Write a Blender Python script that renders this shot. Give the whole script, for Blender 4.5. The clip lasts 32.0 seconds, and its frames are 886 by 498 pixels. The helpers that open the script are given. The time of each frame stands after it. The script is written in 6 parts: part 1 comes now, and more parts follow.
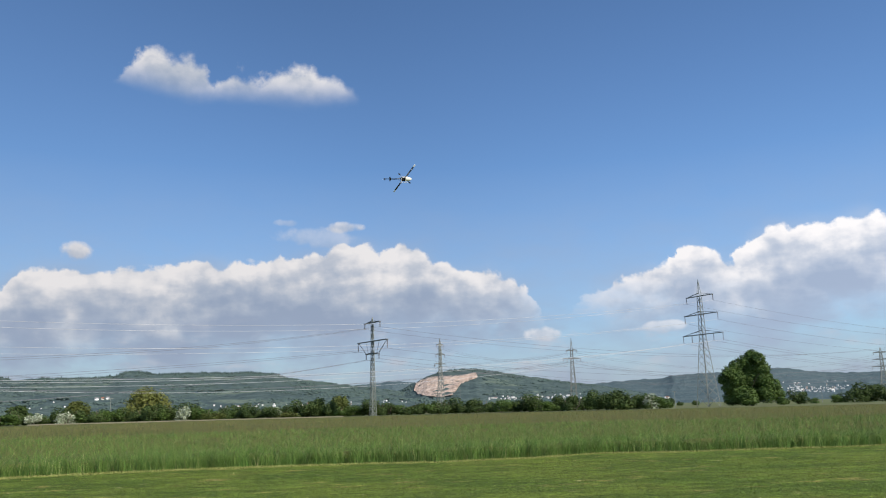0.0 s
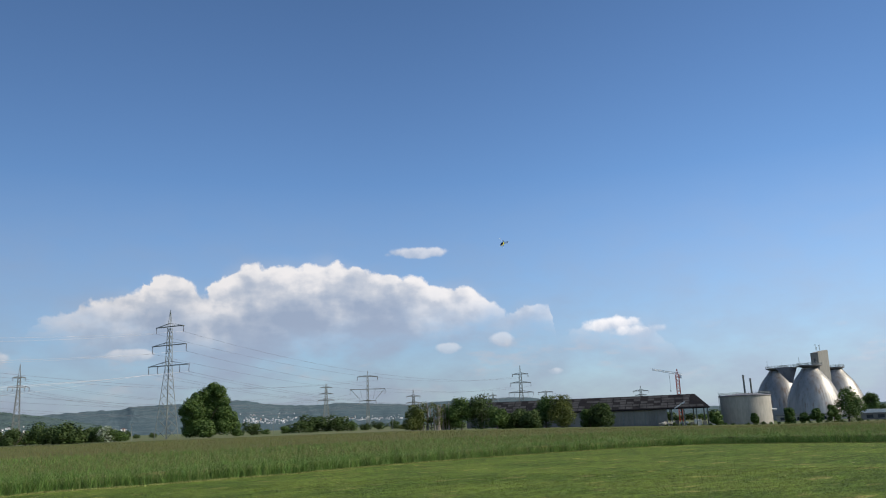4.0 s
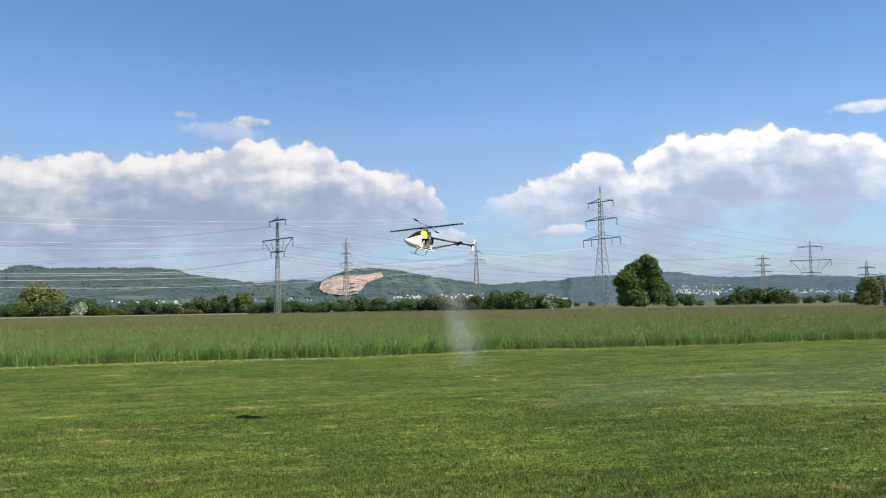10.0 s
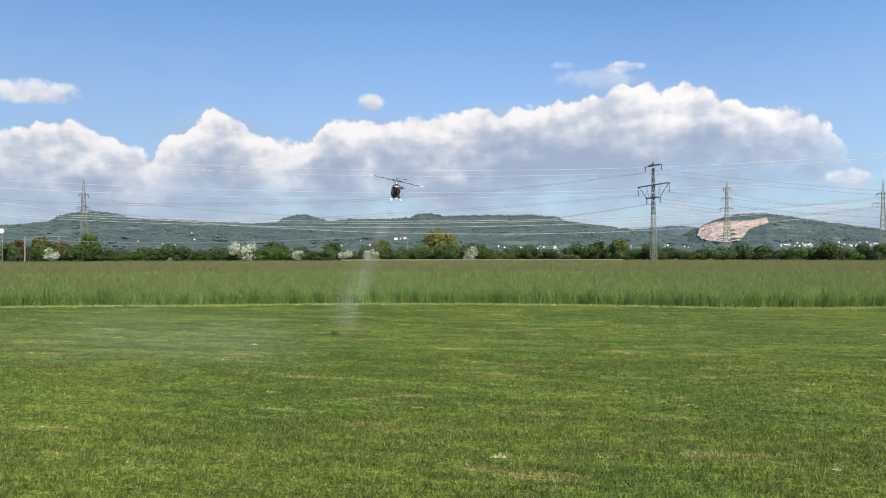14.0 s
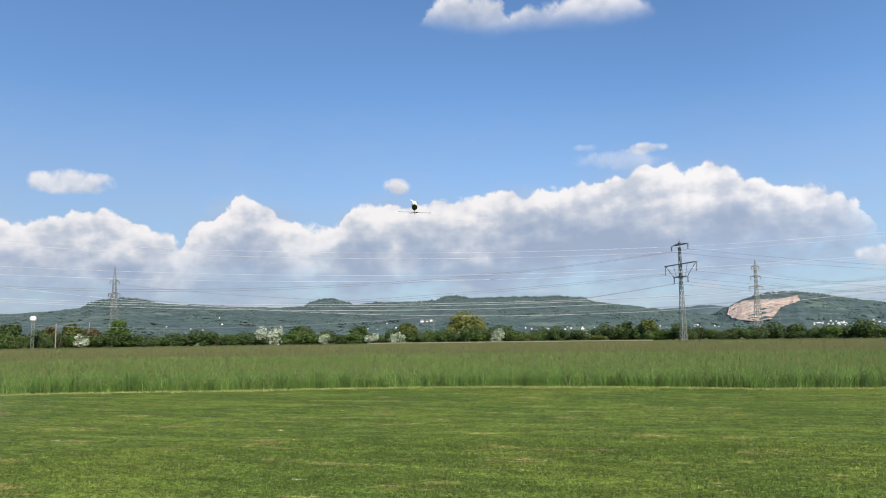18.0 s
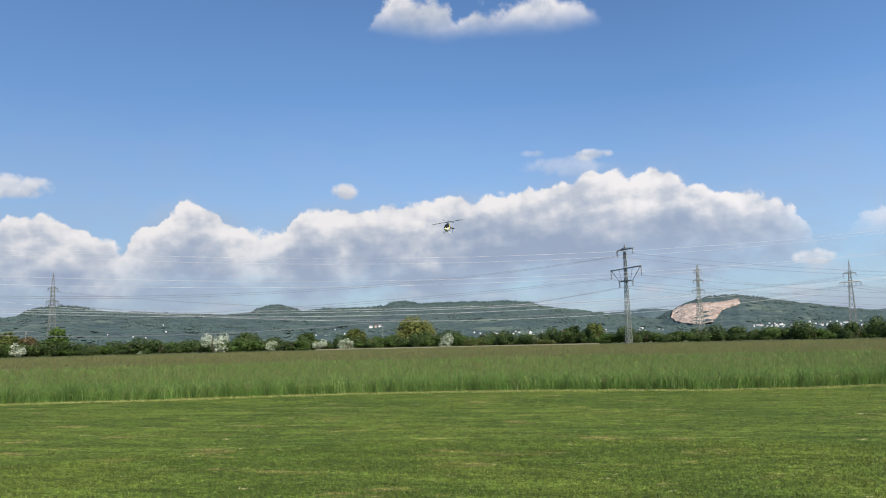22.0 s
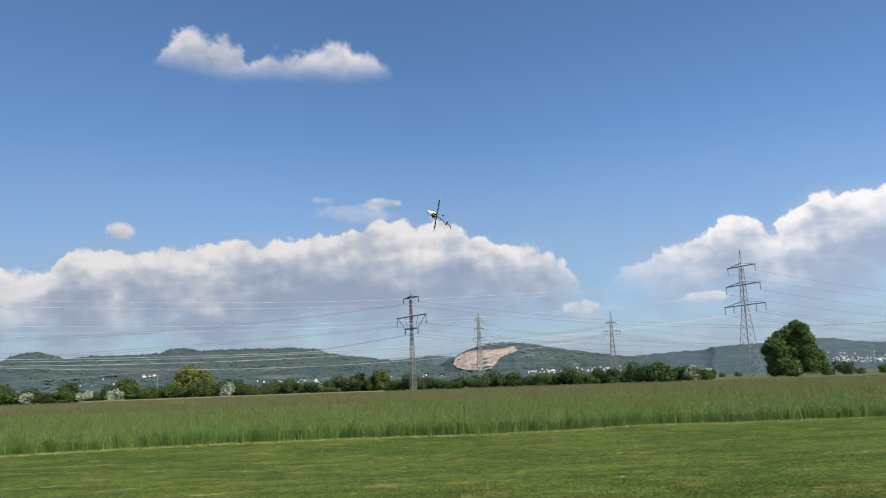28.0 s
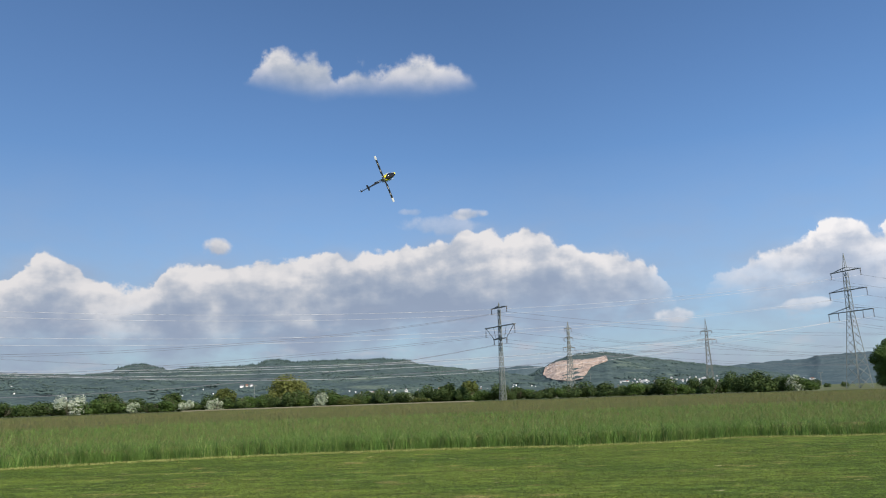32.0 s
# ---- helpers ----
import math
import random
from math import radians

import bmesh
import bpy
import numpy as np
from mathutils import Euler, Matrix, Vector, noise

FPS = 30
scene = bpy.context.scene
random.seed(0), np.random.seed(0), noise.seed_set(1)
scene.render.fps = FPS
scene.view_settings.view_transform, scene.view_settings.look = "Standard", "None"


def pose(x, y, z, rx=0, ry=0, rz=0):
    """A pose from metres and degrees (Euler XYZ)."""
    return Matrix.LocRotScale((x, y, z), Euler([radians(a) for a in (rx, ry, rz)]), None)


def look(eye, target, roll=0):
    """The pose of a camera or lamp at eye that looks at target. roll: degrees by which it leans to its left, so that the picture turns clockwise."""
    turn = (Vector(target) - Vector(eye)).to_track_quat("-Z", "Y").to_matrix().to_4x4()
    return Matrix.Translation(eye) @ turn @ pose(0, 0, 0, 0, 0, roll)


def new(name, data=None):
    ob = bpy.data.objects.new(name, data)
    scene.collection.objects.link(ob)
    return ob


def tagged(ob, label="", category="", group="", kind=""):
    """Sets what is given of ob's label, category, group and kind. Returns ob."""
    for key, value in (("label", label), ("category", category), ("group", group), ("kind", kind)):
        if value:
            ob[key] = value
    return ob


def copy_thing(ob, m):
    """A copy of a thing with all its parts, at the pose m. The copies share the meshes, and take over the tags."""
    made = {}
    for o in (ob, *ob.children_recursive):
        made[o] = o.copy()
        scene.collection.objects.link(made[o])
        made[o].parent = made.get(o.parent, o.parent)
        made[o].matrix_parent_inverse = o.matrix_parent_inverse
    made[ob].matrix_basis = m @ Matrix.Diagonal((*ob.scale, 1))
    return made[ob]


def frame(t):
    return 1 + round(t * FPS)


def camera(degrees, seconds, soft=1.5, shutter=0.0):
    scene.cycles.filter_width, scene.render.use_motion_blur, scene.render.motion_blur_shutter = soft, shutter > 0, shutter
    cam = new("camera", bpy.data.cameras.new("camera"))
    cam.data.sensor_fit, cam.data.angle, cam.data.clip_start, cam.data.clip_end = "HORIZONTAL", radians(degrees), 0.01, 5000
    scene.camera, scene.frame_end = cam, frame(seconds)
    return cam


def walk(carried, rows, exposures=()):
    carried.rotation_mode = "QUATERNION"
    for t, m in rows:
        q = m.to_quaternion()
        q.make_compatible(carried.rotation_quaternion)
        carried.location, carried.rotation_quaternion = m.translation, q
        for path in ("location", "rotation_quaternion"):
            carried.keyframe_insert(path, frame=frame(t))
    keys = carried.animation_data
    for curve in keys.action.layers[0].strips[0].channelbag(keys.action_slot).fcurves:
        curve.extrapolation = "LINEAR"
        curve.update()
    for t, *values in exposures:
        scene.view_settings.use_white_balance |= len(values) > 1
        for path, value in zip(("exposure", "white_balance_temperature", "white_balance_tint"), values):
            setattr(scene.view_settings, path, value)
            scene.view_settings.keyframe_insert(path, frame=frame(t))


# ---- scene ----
import colorsys

EYE = 1.7
cam = camera(58.03, 32.0, soft=1.1)


def aim(yaw, pitch, roll):
    """The camera held at eye height: yaw to its left from +y, pitch up, roll as look()."""
    return pose(0, 0, EYE, 90 + pitch, 0, yaw) @ pose(0, 0, 0, 0, 0, roll)


PATH = """
0 -5.25 11.28 -1.47
0.5 -13.79 11.70 -2.03
1 -20.10 11.32 -2.51
1.5 -24.82 11.50 -2.95
2 -29.67 12.02 -2.92
2.5 -34.00 12.54 -2.67
3 -37.45 12.81 -2.59
3.5 -40.10 12.73 -2.20
4 -42.18 12.31 -2.16
4.5 -43.55 11.46 -2.13
6.5 -42.98 8.31 -1.44
7 -40.35 7.36 -1.02
7.5 -36.64 6.81 -1.02
8 -31.95 6.36 -1.19
8.5 -26.98 5.90 -0.96
9 -22.11 5.31 -0.77
9.5 -17.19 4.77 -0.75
10 -11.78 4.02 -0.89
10.5 -5.77 2.88 -0.58
11 -0.64 1.12 -0.42
11.5 4.83 -0.95 -0.50
12 8.62 -1.64 -0.17
12.5 11.22 -1.25 0.20
13 12.98 -1.02 0.32
13.5 13.90 -0.70 0.09
14 14.72 0.40 -0.08
14.5 15.82 1.68 -0.03
16.5 16.97 4.59 -0.54
17 16.36 5.85 -0.86
17.5 16.27 6.14 -0.66
18 16.54 6.30 -0.71
18.5 17.06 6.88 -0.77
19 17.38 6.90 -0.69
19.5 17.68 7.10 -0.80
20 17.29 8.03 -1.53
20.5 15.74 8.39 -2.05
21 14.25 7.31 -1.61
21.5 13.61 6.49 -1.22
22 12.83 6.61 -1.27
22.5 11.38 7.76 -1.74
23 9.18 9.10 -2.31
23.5 6.18 9.78 -2.23
24 3.40 9.58 -1.66
24.5 0.92 9.48 -1.69
25 -0.91 10.14 -2.36
25.5 -2.18 10.63 -3.04
26 -3.01 10.20 -2.96
26.5 -3.07 9.66 -2.51
28.5 -2.38 9.45 -1.89
29 -2.40 9.22 -1.71
29.5 -2.19 9.06 -1.67
30 -1.36 9.11 -1.70
30.5 -0.36 9.23 -1.45
31 0.29 9.20 -1.29
31.5 1.61 9.47 -1.47
32 3.82 10.47 -1.93
"""
walk(cam, [(t, aim(yaw, pitch, roll)) for t, yaw, pitch, roll in
           (map(float, row.split()) for row in PATH.strip().splitlines())],
     exposures=[(0, 0.54), (2, 0.46), (3, 0.30), (4.2, 0.33), (6.5, 0.36), (7, 0.42), (8, 0.66), (9, 0.76), (10, 0.70), (11, 0.74), (12, 0.85), (13, 0.83), (14, 0.80),
                (16.5, 0.60), (17, 0.60), (18, 0.74), (19, 0.69), (20, 0.68), (24, 0.57), (32, 0.49)])

# ---- light ----
SUN_AZ, SUN_EL = 143.0, 34.0


def bearing(az, el=0.0):
    a, e = radians(az), radians(el)
    return Vector((math.sin(a) * math.cos(e), math.cos(a) * math.cos(e), math.sin(e)))


sun = new("sun", bpy.data.lights.new("sun", "SUN"))
sun.data.energy, sun.data.angle, sun.data.color = 5.0, radians(0.53), (1.0, 0.93, 0.82)
sun.matrix_world = look((0, 0, 100), Vector((0, 0, 100)) - bearing(SUN_AZ, SUN_EL))


class Graph:
    """A node tree with short words for its nodes."""

    def __init__(self, tree):
        self.tree = tree

    def node(self, kind, **sets):
        n = self.tree.nodes.new(kind)
        for key, value in sets.items():
            setattr(n, key, value)
        return n

    def put(self, socket, value):
        if isinstance(value, bpy.types.NodeSocket):
            self.tree.links.new(value, socket)
        elif value is not None:
            socket.default_value = value

    def math(self, op, a, b=None, c=None, clamp=False):
        n = self.node("ShaderNodeMath", operation=op, use_clamp=clamp)
        for socket, value in zip(n.inputs, (a, b, c)):
            self.put(socket, value)
        return n.outputs[0]

    def step(self, value, low, high, to_low=0.0, to_high=1.0, smooth=True):
        n = self.node("ShaderNodeMapRange", interpolation_type="SMOOTHSTEP" if smooth else "LINEAR", clamp=True)
        for socket, v in zip(n.inputs, (value, low, high, to_low, to_high)):
            self.put(socket, v)
        return n.outputs[0]

    def noise(self, vector, scale, detail=3.0, rough=0.55, warp=0.0):
        n = self.node("ShaderNodeTexNoise")
        self.put(n.inputs["Vector"], vector)
        n.inputs["Scale"].default_value, n.inputs["Detail"].default_value = scale, detail
        n.inputs["Roughness"].default_value, n.inputs["Distortion"].default_value = rough, warp
        return n.outputs["Fac"]

    def mix(self, fac, a, b, blend="MIX"):
        n = self.node("ShaderNodeMix", data_type="RGBA", blend_type=blend)
        for socket, v in zip((n.inputs[0], n.inputs[6], n.inputs[7]), (fac, a, b)):
            self.put(socket, (*v, 1) if isinstance(v, tuple) and len(v) == 3 else v)
        return n.outputs[2]

    def ramp(self, fac, stops, way="LINEAR"):
        n = self.node("ShaderNodeValToRGB")
        n.color_ramp.interpolation = way
        e = n.color_ramp.elements
        while len(e) < len(stops):
            e.new(0.5)
        for item, (at, value) in zip(e, stops):
            item.position = at
            item.color = (*value, 1) if isinstance(value, tuple) else (value, value, value, 1)
        self.put(n.inputs[0], fac)
        return n.outputs[0]

    def scaled(self, vector, x, y, z):
        n = self.node("ShaderNodeVectorMath", operation="MULTIPLY")
        self.put(n.inputs[0], vector)
        n.inputs[1].default_value = (x, y, z)
        return n.outputs[0]


def sky():
    """Blue sky with two long cumulus banks, a twin cloud above them and a few puffs."""
    world = bpy.data.worlds.new("sky")
    scene.world = world
    world.use_nodes = True
    world.node_tree.nodes.clear()
    g = Graph(world.node_tree)
    air = g.node("ShaderNodeTexSky", sky_type="NISHITA", sun_disc=False, sun_elevation=radians(SUN_EL),
                 sun_rotation=radians(-SUN_AZ), altitude=100.0, air_density=1.0, dust_density=0.7, ozone_density=1.6)
    way = g.node("ShaderNodeTexCoord").outputs["Generated"]
    split = g.node("ShaderNodeSeparateXYZ")
    g.put(split.inputs[0], way)
    x, y, z = split.outputs
    deg = 180 / math.pi
    az = g.math("MULTIPLY", g.math("ARCTAN2", x, y), deg)
    el = g.math("MULTIPLY", g.math("ARCSINE", z), deg)
    def lumps(shift, scale, detail):
        """Rounded billows, as seen from a point shifted across the sky."""
        moved = g.node("ShaderNodeVectorMath", operation="ADD")
        g.put(moved.inputs[0], way)
        moved.inputs[1].default_value = shift
        n = g.node("ShaderNodeTexVoronoi", feature="SMOOTH_F1", normalize=True)
        g.put(n.inputs["Vector"], moved.outputs[0])
        for key, value in (("Scale", scale), ("Detail", detail), ("Roughness", 0.55), ("Lacunarity", 2.3), ("Smoothness", 0.35)):
            n.inputs[key].default_value = value
        return n.outputs["Distance"]

    n2 = g.math("SUBTRACT", g.noise(way, 75, 4, 0.55), 0.5)
    n3 = g.math("SUBTRACT", g.noise(g.scaled(way, 1, 1, 2.2), 14, 4, 0.55), 0.5)
    n4 = g.math("SUBTRACT", g.noise(g.scaled(way, 1, 1, 1.6), 9, 3, 0.5), 0.5)
    n5 = g.math("SUBTRACT", g.noise(way, 19, 3, 0.5), 0.5)
    n6 = g.math("SUBTRACT", g.noise(g.scaled(way, 1, 1, 1.5), 12, 3, 0.55), 0.5)
    def domes(shift):
        """Heaped round tops, large ones carrying small ones, none quite like the next."""
        moved = g.node("ShaderNodeVectorMath", operation="ADD")
        g.put(moved.inputs[0], way)
        moved.inputs[1].default_value = shift
        big, small = (g.math("POWER", lumps(shift, k, 0.0), 2.0) for k in (23, 58))
        heap = g.math("ADD", g.math("MULTIPLY", g.math("SUBTRACT", 0.13, big), 1.9), g.math("MULTIPLY", g.math("SUBTRACT", 0.13, small), 1.5))
        return g.math("ADD", heap, g.math("MULTIPLY", g.math("SUBTRACT", g.noise(moved.outputs[0], 20, 6, 0.58), 0.5), 2.7))

    here = domes((0, 0, 0))
    relief = g.math("SUBTRACT", here, domes((0.007, -0.003, 0.012)))
    rough = g.math("ADD", here, g.math("MULTIPLY", n2, 0.5))
    waz = g.math("MULTIPLY_ADD", n2, 1.2, az)
    layers = []

    def heights(lo, hi, stops):
        fac = g.step(waz, lo, hi, smooth=False)
        return g.math("MULTIPLY", g.ramp(fac, [((a - lo) / (hi - lo), e / 30) for a, e in stops], "LINEAR"), 30.0)

    def bank(lo, hi, tops, bottoms, depth, fade=1.6, heaps=2):
        inside = g.math("MULTIPLY", g.step(az, lo, lo + 0.4), g.step(az, hi - 2.0, hi, 1.0, 0.0))
        below = g.math("ADD", g.math("SUBTRACT", el, heights(lo, hi, bottoms)), g.math("MULTIPLY", n3, 5.0 if heaps > 1 else 1.5))
        foot = g.math("MULTIPLY", g.step(below, -1.2, fade), inside)
        line = g.math("SUBTRACT", heights(lo, hi, [(a, e - (0.4 if heaps > 1 else 0.1)) for a, e in tops]), el)
        # a thin even sheet behind, its towers, then lower heaps before them
        if heaps > 1:
            thin = g.math("ADD", g.math("ADD", line, 0.6), g.math("MULTIPLY", n4, 3.5))
            layers.append((g.math("MULTIPLY", g.math("MULTIPLY", g.step(thin, -0.4, 2.6), foot), 0.75), g.math("MULTIPLY_ADD", n3, 0.8, 0.66)))
        for drop, wobble, strength in ((0.0, 0.0, 1.0), (1.9, 7.0, 0.55))[:heaps]:
            above = g.math("ADD", g.math("SUBTRACT", line, drop), rough)
            if wobble:
                above = g.math("ADD", above, g.math("MULTIPLY", n4 if drop < 2 else n3, wobble))
                above = g.math("ADD", above, g.math("MULTIPLY", n5, 2.5))
            mask = g.math("MULTIPLY", g.math("MULTIPLY", g.step(above, 0.0, (0.35 if heaps > 1 else 0.8) + 0.4 * drop), foot), strength)
            shade = g.math("ADD", g.math("DIVIDE", above, depth), g.math("MULTIPLY", n6, 1.5))
            shade = g.math("SUBTRACT", shade, g.math("MULTIPLY", relief, 0.42))
            shade = g.math("ADD", shade, g.math("MULTIPLY", n3, 1.5))
            layers.append((mask, g.math("ADD", shade, 0.16 * drop)))

    # the long bank over the wooded hills, and the one over the town
    bank(-60, 13.2, [(-60, 7.0), (-47, 8.4), (-43.4, 7.9), (-39.8, 8.9), (-38.2, 8.4), (-34.9, 7.0), (-34.1, 7.9), (-32.4, 9.3), (-30.7, 10.3),
                     (-28.6, 9.6), (-26.4, 8.1), (-24.6, 8.3), (-23.1, 9.7), (-20, 9.9), (-16.6, 10.2), (-14.5, 10.0), (-12.4, 10.8), (-9, 10.8),
                     (-6, 11.3), (-2.4, 11.6), (-0.5, 12.0), (0.6, 11.3), (2.4, 12.0), (3.6, 11.6), (4.8, 10.6), (6.7, 10.0), (8.4, 10.2), (10, 9.5),
                     (11.7, 7.8), (12.4, 5.8), (13.2, 4.5)],
         [(-60, 2.4), (-45, 2.4), (-35, 2.4), (-25, 2.6), (-15, 2.8), (-5, 3.2), (5, 4.2), (10.5, 5.2), (13.2, 6)], 4.8, 4.6)
    bank(13.6, 59, [(13.6, 6.5), (15.2, 7.9), (17.8, 8.6), (20, 9.4), (21.2, 9.7), (21.8, 10.9), (23, 11.1), (23.9, 10.7), (24.6, 10.2), (25.4, 10.0), (26.3, 10.8), (27.8, 11.6),
                    (30, 11.8), (34, 11.7), (38.7, 11.1), (41.1, 10.2), (43.9, 9.9), (45.6, 8.7), (46.6, 7.9), (48, 8.5), (49.6, 8.1), (50.2, 6.2),
                    (51.3, 7.0), (54.3, 7.5), (56.6, 6.8), (57.8, 5.6), (59, 3)],
         [(13.6, 6.8), (20, 5.6), (27, 4.6), (33, 4.6), (39, 5.6), (45, 6.4), (49, 6.8), (51, 6.2), (54.5, 5.4), (59, 5.0)], 4.6, 3.6)
    bank(-18.4, -0.2, [(-18.4, 22.0), (-17.6, 23.1), (-16.2, 24.5), (-13, 24.2), (-12.2, 23.6), (-11.5, 22.7), (-10.7, 23.3), (-9.9, 23.9), (-8.8, 23.3),
                       (-7, 23.9), (-4.4, 24.3), (-2, 23.3), (-1, 22.6), (-0.2, 21.6)],
         [(-18.4, 22.8), (-16, 22.4), (-13, 21.9), (-11.8, 22.0), (-11, 22.1), (-9.5, 22.2), (-7, 22.1), (-3.4, 22.1), (-1, 22.4), (-0.2, 22.8)], 4.5, 1.4, 1)

    def puff(a, e, ra, re, gain=1.0):
        dx = g.math("DIVIDE", g.math("SUBTRACT", az, a), ra)
        dy = g.math("DIVIDE", g.math("SUBTRACT", el, e), re)
        inner = g.math("SUBTRACT", 1.0, g.math("ADD", g.math("MULTIPLY", dx, dx), g.math("MULTIPLY", dy, dy)))
        inner = g.math("ADD", inner, g.math("MULTIPLY", rough, 1.35))
        mask = g.math("MULTIPLY", g.step(inner, 0.0, 0.9), gain)
        shade = g.math("SUBTRACT", 0.25, g.math("MULTIPLY", dy, 0.3))
        layers.append((mask, g.math("SUBTRACT", shade, g.math("MULTIPLY", relief, 0.4))))

    for spot in ((-20.1, 10.7, 1.15, 0.75), (-41.9, 10.4, 2.5, 0.8, 0.85), (-1.9, 12.9, 1.4, 0.4, 0.75), (-6.0, 13.2, 1.0, 0.3, 0.3),
                 (40.2, 12.1, 2.2, 0.4, 0.7), (42.4, 5.2, 1.0, 0.4, 0.4), (46.1, 5.7, 1.0, 0.5, 0.4), (49.7, 3.3, 0.7, 0.3, 0.4), (53.6, 6.4, 2.6, 0.55, 0.9), (56.0, 5.8, 2.2, 0.45, 0.7),
                 (-4.0, 12.2, 3.0, 0.8, 0.35), (12.2, 5.0, 1.3, 0.5, 0.7), (20.4, 5.2, 1.5, 0.4, 0.5)):
        puff(*spot)

    colour = g.mix(1.0, air.outputs[0], (0.92, 1.19, 1.50), "MULTIPLY")
    # moist air whitens towards the horizon
    veil = g.step(el, -1.0, 17.0, 0.97, 0.0, smooth=False)
    # the sky and its clouds are brighter on the sun's side
    sunside = g.math("ADD", g.math("MULTIPLY", x, math.sin(radians(SUN_AZ))), g.math("MULTIPLY", y, math.cos(radians(SUN_AZ))))
    colour = g.mix(g.step(sunside, -1.0, -0.7, 1.0, 0.0), colour, (1.30, 1.29, 1.28), "MULTIPLY")
    colour = g.mix(g.math("MULTIPLY", veil, g.math("MULTIPLY_ADD", n3, 1.2, 0.85)), colour, (4.45, 5.15, 6.7))
    glare = g.step(sunside, -0.95, -0.2)
    for mask, shade in layers:
        tint = g.ramp(shade, [(0.0, (9.9, 9.65, 9.75)), (0.2, (8.6, 8.6, 9.0)), (0.42, (6.3, 6.75, 7.7)), (0.7, (4.65, 5.4, 6.8)), (1.0, (3.75, 4.6, 6.2))])
        colour = g.mix(mask, colour, g.mix(glare, tint, (1.3, 1.3, 1.3), "MULTIPLY"))
    # thin pinkish shreds under the banks
    shreds = g.step(g.noise(g.scaled(way, 1, 1, 3.0), 13, 5, 0.6), 0.54, 0.72, 0.0, 0.45)
    low = g.math("MULTIPLY", g.step(el, 1.5, 3.2), g.step(el, 4.6, 7.0, 1.0, 0.0))
    colour = g.mix(g.math("MULTIPLY", shreds, low), colour, (7.0, 6.9, 7.6))
    colour = g.mix(g.step(sunside, -0.3, 0.5), colour, (1.45, 1.45, 1.45), "MULTIPLY")
    back = g.node("ShaderNodeBackground")
    g.put(back.inputs[0], colour)
    back.inputs[1].default_value = 0.055
    g.put(g.node("ShaderNodeOutputWorld").inputs[0], back.outputs[0])


sky()

# ---- materials ----
def material(name, paint, rough=0.8, metal=0.0, bump=None, spec=0.3, sheer=0.0):
    """paint(graph, place) gives the base colour; bump(graph, place) a height and its strength."""
    m = bpy.data.materials.new(name)
    m.use_nodes = True
    m.node_tree.nodes.clear()
    g = Graph(m.node_tree)
    place = g.node("ShaderNodeNewGeometry").outputs["Position"]
    own = g.node("ShaderNodeTexCoord").outputs["Object"]
    b = g.node("ShaderNodeBsdfPrincipled")
    colour = paint(g, own if metal or sheer < 0 else place) if callable(paint) else (*paint, 1)
    g.put(b.inputs["Base Color"], colour)
    g.put(b.inputs["Roughness"], rough)
    b.inputs["Metallic"].default_value = metal
    b.inputs["Specular IOR Level"].default_value = spec
    if bump:
        height, strength, size = bump(g, place)
        n = g.node("ShaderNodeBump")
        n.inputs["Strength"].default_value, n.inputs["Distance"].default_value = strength, size
        g.put(n.inputs["Height"], height)
        g.put(b.inputs["Normal"], n.outputs[0])
    out = b.outputs[0]
    if sheer > 0:
        t = g.node("ShaderNodeBsdfTranslucent")
        g.put(t.inputs[0], colour)
        mixer = g.node("ShaderNodeMixShader")
        mixer.inputs[0].default_value = sheer
        g.put(mixer.inputs[1], out)
        g.put(mixer.inputs[2], t.outputs[0])
        out = mixer.outputs[0]
    g.put(g.node("ShaderNodeOutputMaterial").inputs[0], out)
    return m


def two_tone(a, b, scale, detail=4.0, fine=None, stretch=(1, 1, 1)):
    """A colour that wanders between a and b, with a finer grain on top."""
    def paint(g, place):
        v = g.scaled(place, *stretch)
        c = g.mix(g.step(g.noise(v, scale, detail, 0.6), 0.3, 0.7), a, b)
        grain = g.noise(v, fine or scale * 9, 3.0, 0.6)
        return g.mix(1.0, c, g.ramp(grain, [(0.25, 0.72), (0.75, 1.0)]), "MULTIPLY")
    return paint


def leafy(a, b, c, patch=0.25):
    """Leaves: each one its own shade, and broad patches over the crown."""
    def paint(g, place):
        rnd = g.node("ShaderNodeNewGeometry").outputs["Random Per Island"]
        tone = g.mix(rnd, a, b)
        own = g.node("ShaderNodeObjectInfo").outputs["Random"]
        tone = g.mix(g.math("MULTIPLY", g.step(g.noise(place, patch, 2), 0.4, 0.65), 0.6), tone, c)
        return g.mix(0.35, tone, g.mix(own, a, c))
    return paint


